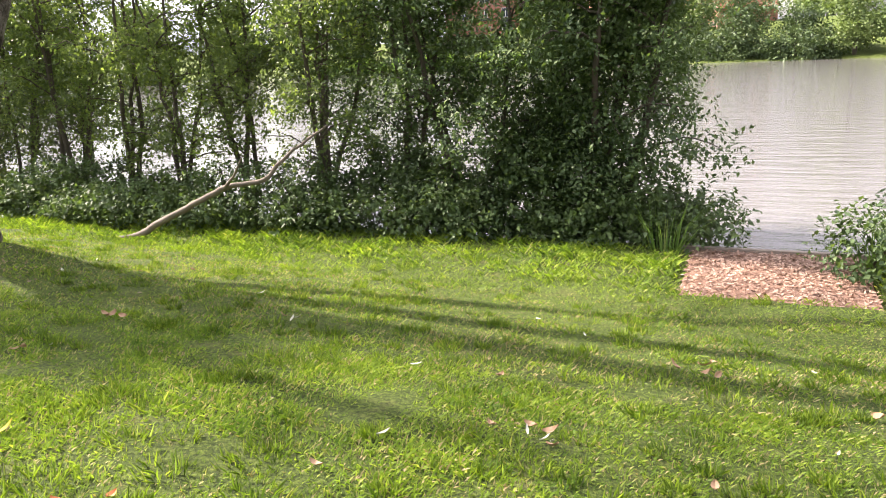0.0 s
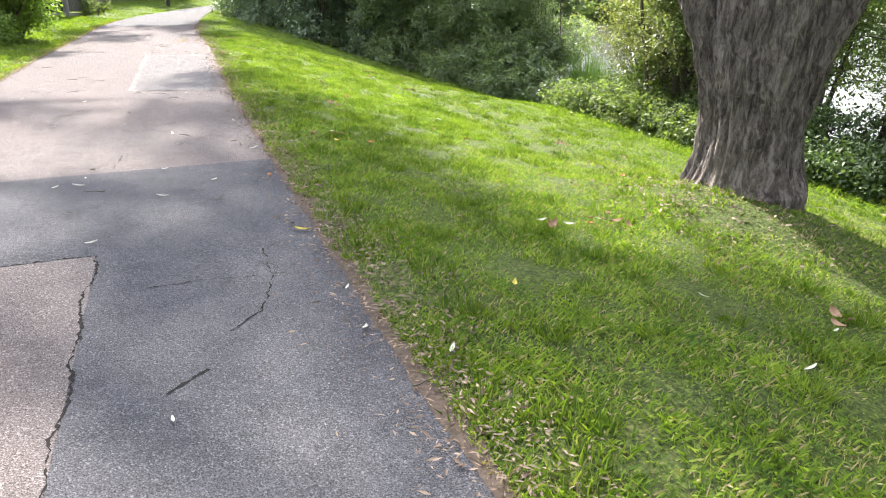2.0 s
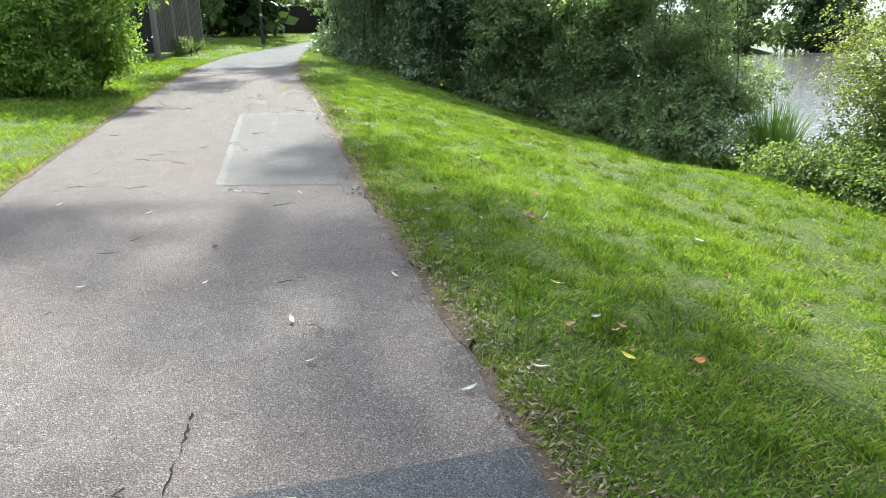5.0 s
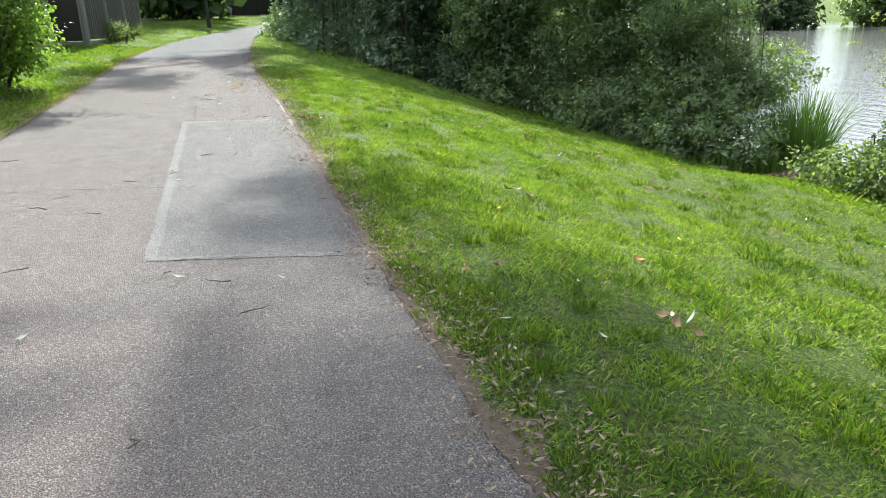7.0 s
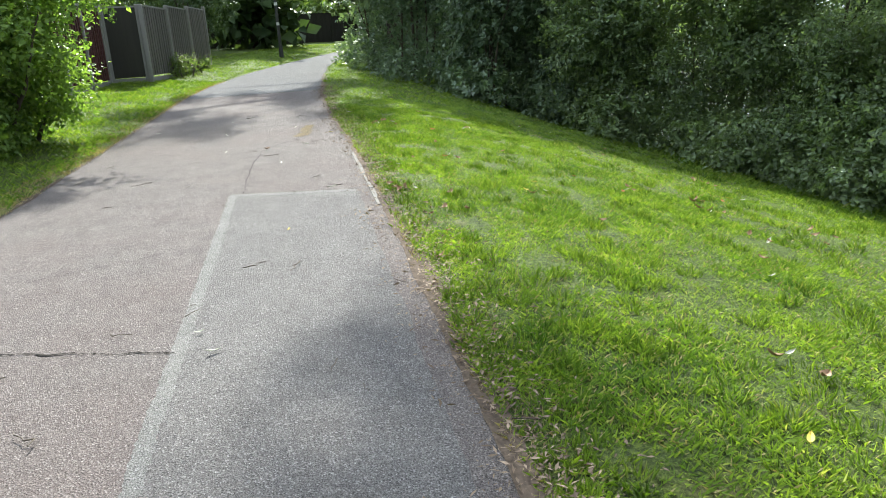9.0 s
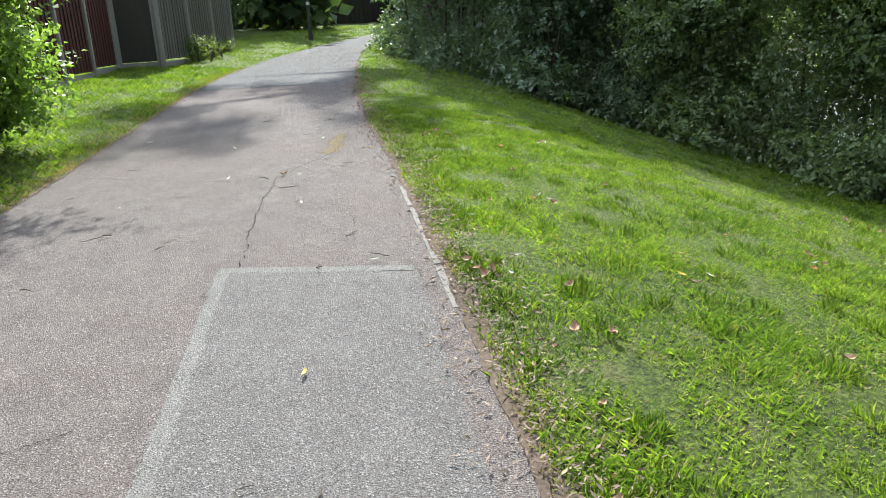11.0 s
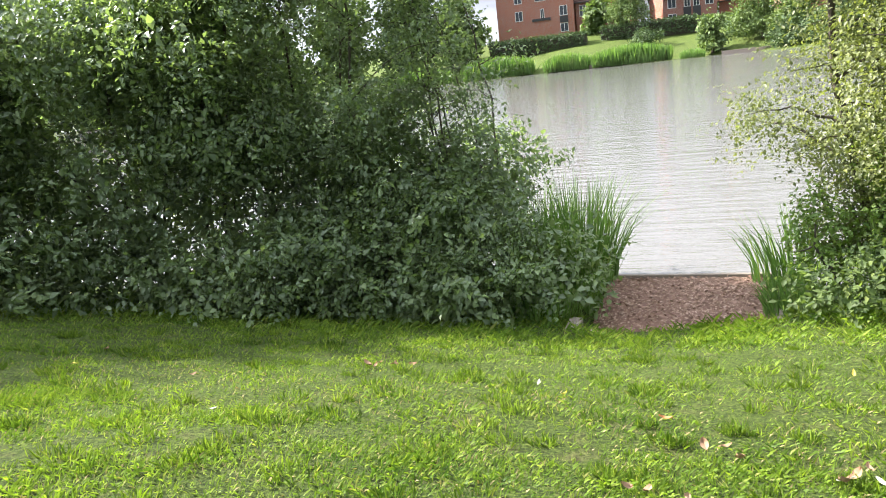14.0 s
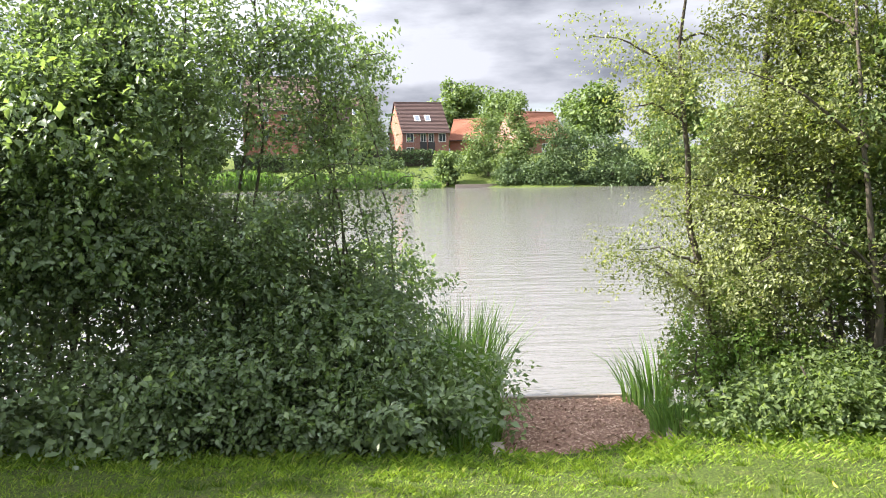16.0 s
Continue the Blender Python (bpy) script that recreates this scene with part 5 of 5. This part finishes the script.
def grass(name, n, xlo, xhi, ylo, yhi, height, label, seed, material=M_GRASS, power=1.0, thin=0.0, wide=1.0):
    rng = np.random.default_rng(seed)
    x = rng.uniform(xlo, xhi, n)
    lo, hi = ylo(x), yhi(x)
    y = lo + (hi - lo) * rng.random(n) ** power
    clump_v = np.sin(x * 3.1 + 2 * np.sin(y * 2.3)) * np.sin(y * 3.7 + 1.5 * np.sin(x * 1.9)) + 0.6 * np.sin(x * 9.1 + y * 7.3) * np.sin(y * 11 - x * 5)
    keep = rng.random(n) < 0.72 + 0.30 * clump_v - thin
    for x0, x1, y0, y1, pz in (PEG_A, PEG_B):
        keep &= ~((x > x0 - 0.05) & (x < x1 + 0.05) & (y > y0))
    keep &= (np.hypot(x + 7.6, y - 4.75) > 0.5)
    u = np.abs(y - np.where(y > 0, right_edge(x), left_edge(x)))
    worn = np.sin(x * 1.7 + 1.3 * np.sin(y * 2.9)) * np.sin(y * 2.3 + 1.1 * np.sin(x * 2.6)) + 0.5 * np.sin(x * 5.3 + 2 * np.sin(y * 6.1)) * np.sin(y * 6.7)
    if material is M_GRASS:
        keep &= rng.random(n) > np.where(y > left_edge(x), 1.0, 0.35) * (0.25 + 0.55 * np.exp(-u / 0.45)) * smooth(0.15, 0.8, worn + 0.7 * np.exp(-u / 0.35))
    keep &= rng.random(n) > 0.85 * np.exp(-(((x + 7.2) / 0.9) ** 2 + ((y - 3.95) / 0.5) ** 2))
    x, y, cl = x[keep], y[keep], clump_v[keep]
    m = len(x)
    z = land(x, y) - 0.005
    h = height * rng.uniform(0.45, 1.2, m) * (1 + 0.3 * cl)
    tall = smooth(7.0, 8.6, y)
    h = h * (1 + 1.6 * tall)
    a = rng.uniform(0, 2 * np.pi, m)
    way = np.stack([np.cos(a), np.sin(a), rng.uniform(0.7, 2.6, m)], 1)
    way = unit(way)
    side = np.stack([-np.sin(a), np.cos(a), 0 * a], 1)
    w = (0.0017 + 0.0016 * rng.random(m))[:, None] * wide
    base = np.column_stack([x, y, z])
    midp = base + way * (h * 0.55)[:, None]
    tip = base + way * h[:, None] + np.stack([np.cos(a), np.sin(a), -0.35 + 0 * a], 1) * (h * 0.3)[:, None]
    V = np.stack([base - side * w, base + side * w, midp + side * w * 0.9, tip], 1).reshape(-1, 3)
    f = np.array([[0, 1, 2], [0, 2, 3]])
    F = (np.arange(m)[:, None, None] * 4 + f).reshape(-1, 3)
    ob = mesh_part(name, raw_mesh(name, V, F), material)
    return tagged(ob, label, "grass", kind="stuff")


lawn = "short green lawn grass on the bank"
grass("grass", 500000, -27, 3, lambda x: right_edge(x) + 0.04, lambda x: np.minimum(right_edge(x) + 3.2, 8.0), 0.040, lawn, 1, power=1.25)
grass("grass", 200000, -30, 4, lambda x: right_edge(x) + 2.6, lambda x: 9.3 + 0 * x, 0.046, lawn, 2)
grass("grass", 65000, -34, -8, lambda x: left_edge(x) - 3.2, lambda x: left_edge(x) - 0.05, 0.08, "short green verge grass beside the path", 3)
grass("grass", 50000, -46, -26.5, lambda x: right_edge(x) + 0.04, lambda x: right_edge(x) + 6, 0.07, lawn, 6, wide=1.8)
grass("grass", 26000, -56, -33, lambda x: left_edge(x) - 4.5, lambda x: left_edge(x) - 0.05, 0.08, "short green verge grass beside the path", 7, wide=2.2)
grass("dry_grass", 36000, -24, 3, lambda x: right_edge(x) + 0.02, lambda x: right_edge(x) + 4.5, 0.036, "dry straw-coloured grass in the lawn", 4, M_STRAW, 1.9)
grass("dry_grass", 42000, -10, 3, lambda x: right_edge(x) + 0.05, lambda x: right_edge(x) + 6.5, 0.034, "dry straw-coloured grass in the lawn", 9, M_STRAW)
grass("dry_grass", 22000, -34, -8, lambda x: left_edge(x) - 0.34, lambda x: left_edge(x) + 0.02, 0.04, "dry straw-coloured grass along the path's edge", 8, M_STRAW)


def tufts(n, seed):
    """Longer, darker tufts standing in the lawn."""
    rng = np.random.default_rng(seed)
    cx = rng.uniform(-25, 2, n)
    cy = right_edge(cx) + 0.1 + rng.random(n) ** 1.5 * 7
    per = 60
    a = rng.uniform(0, 2 * np.pi, (n, per))
    r = 0.10 * np.sqrt(rng.random((n, per))) * rng.uniform(0.5, 1.4, (n, 1))
    x, y = (cx[:, None] + np.cos(a) * r).ravel(), (cy[:, None] + np.sin(a) * r).ravel()
    a = a.ravel()
    m = len(x)
    base = np.column_stack([x, y, land(x, y) - 0.005])
    way = np.stack([np.cos(a) * 0.6, np.sin(a) * 0.6, rng.uniform(0.8, 1.6, m)], 1) + rng.normal(0, 0.2, (m, 3))
    v, f = leaves(base, way, rng.normal(0, 1, (m, 3)), rng.uniform(0.035, 0.08, m), 0.05, 0.0, 0.3)
    ob = mesh_part("grass_tufts", raw_mesh("grass_tufts", v, f), M_GRASS)
    tagged(ob, "longer green grass tufts standing in the lawn", "grass", kind="stuff")


tufts(1400, 5)
rng = np.random.default_rng(21)
m = 900
x, y = -7.2 + rng.normal(0, 0.75, m), 3.95 + rng.normal(0, 0.4, m)
v, f = leaves(np.column_stack([x, y, land(x, y) + rng.uniform(0.01, 0.04, m)]), rng.normal(0, 1, (m, 3)) * [1, 1, 0.2], np.array([0, 0, 1.0]) + rng.normal(0, 0.4, (m, 3)), rng.uniform(0.012, 0.06, m), 0.35, 0.15)
tagged(mesh_part("root_litter", raw_mesh("root_litter", v, f), M_LITTER), "dry leaf litter on the bare earth by the willow", "litter", kind="stuff")

# ---- fallen leaves and twigs ----


def leaf_shape(name, length, width, curl, material):
    bm = bmesh.new()
    n = 7
    rows = []
    for i in range(n):
        t = i / (n - 1)
        w = width * 0.5 * math.sin(math.pi * (0.04 + 0.94 * t) ** 0.85)
        z = curl * (t - 0.5) ** 2 * 2
        rows.append([bm.verts.new(((t - 0.5) * length, s * w, z + abs(s) * curl * 0.35)) for s in (-1, 0, 1)])
    for i in range(n - 1):
        for s in range(2):
            bm.faces.new((rows[i][s], rows[i + 1][s], rows[i + 1][s + 1], rows[i][s + 1]))
    me = bpy.data.meshes.new(name)
    bm.to_mesh(me)
    bm.free()
    me.materials.append(material)
    return me


LEAF_KINDS = [
    ("yellow willow leaf fallen on the ground", leaf_shape("yellow_leaf", 0.10, 0.026, 0.02, mat_simple("leaf_yellow", (0.45, 0.36, 0.04), (0.62, 0.52, 0.10), 30, 0.6)), 20),
    ("pale grey-green willow leaf fallen on the ground", leaf_shape("pale_leaf", 0.085, 0.022, 0.015, mat_simple("leaf_pale", (0.42, 0.42, 0.33), (0.6, 0.6, 0.5), 30, 0.6)), 86),
    ("dry brown leaf curled on the ground", leaf_shape("brown_leaf", 0.08, 0.045, 0.03, mat_simple("leaf_brown", (0.22, 0.13, 0.075), (0.40, 0.26, 0.16), 30, 0.7)), 44),
    ("orange-red dry leaf on the ground", leaf_shape("orange_leaf", 0.075, 0.042, 0.025, mat_simple("leaf_orange", (0.42, 0.14, 0.05), (0.55, 0.24, 0.09), 30, 0.7)), 18),
]
rng = random.Random(11)
for label, me, count in LEAF_KINDS:
    for q in range(count):
        x = rng.uniform(-25, 1)
        on_path = rng.random() < (0.65 if "pale" in label else 0.15)
        if on_path:
            y = rng.uniform(float(left_edge(x)) + 0.1, float(right_edge(x)) - 0.05)
            z = float(path_z(x)) + 0.016
        else:
            y = float(right_edge(x)) + 0.15 + rng.random() ** 1.3 * 5
            z = on_land(x, y) + 0.035
        ob = new("fallen_leaf", me)
        k = rng.uniform(0.55, 1.05)
        ob.location, ob.scale = (x, y, z), (k, k, k)
        ob.rotation_euler = (rng.uniform(-0.25, 0.25), rng.uniform(-0.25, 0.25), rng.uniform(0, 6.3))
        tagged(ob, label, "leaf", "fallen leaves")
# dry leaves caught together in the grass
for q in range(30):
    cx = rng.uniform(-24, 1)
    cy = float(right_edge(cx)) + 0.3 + rng.random() ** 1.2 * 4.5
    for _ in range(rng.randint(3, 6)):
        label, me, count = LEAF_KINDS[rng.choice((2, 2, 2, 2, 1))]
        x, y = cx + rng.gauss(0, 0.09), cy + rng.gauss(0, 0.09)
        ob = new("fallen_leaf", me)
        k = rng.uniform(0.6, 1.15)
        ob.location, ob.scale = (x, y, on_land(x, y) + 0.04), (k, k, k)
        ob.rotation_euler = (rng.uniform(-0.6, 0.6), rng.uniform(-0.6, 0.6), rng.uniform(0, 6.3))
        tagged(ob, label, "leaf", "fallen leaves")
twig_me = []
for s in range(4):
    r = np.random.default_rng(s)
    t = np.linspace(-0.5, 0.5, 7)
    v, f = tube(np.column_stack([t * 0.22, r.normal(0, 0.012, 7), 0.004 + 0 * t]), np.linspace(0.005, 0.002, 7), 5, 0.1, s)
    me = raw_mesh("twig", v, f, True)
    me.materials.append(M_STEM)
    twig_me.append(me)
for q in range(105):
    x = rng.uniform(-25, 0)
    y = rng.uniform(float(left_edge(x)) + 0.2, float(right_edge(x)) + 0.25)
    ob = new("twig", rng.choice(twig_me))
    k = rng.uniform(0.25, 0.95)
    ob.location, ob.scale = (x, y, float(path_z(x)) + (0.017 if y < right_edge(x) - 0.1 else 0.04)), (k, k, k)
    ob.rotation_euler = (0, 0, rng.uniform(0, 6.3))
    tagged(ob, "thin dark broken twig lying on the path", "twig", "fallen twigs")
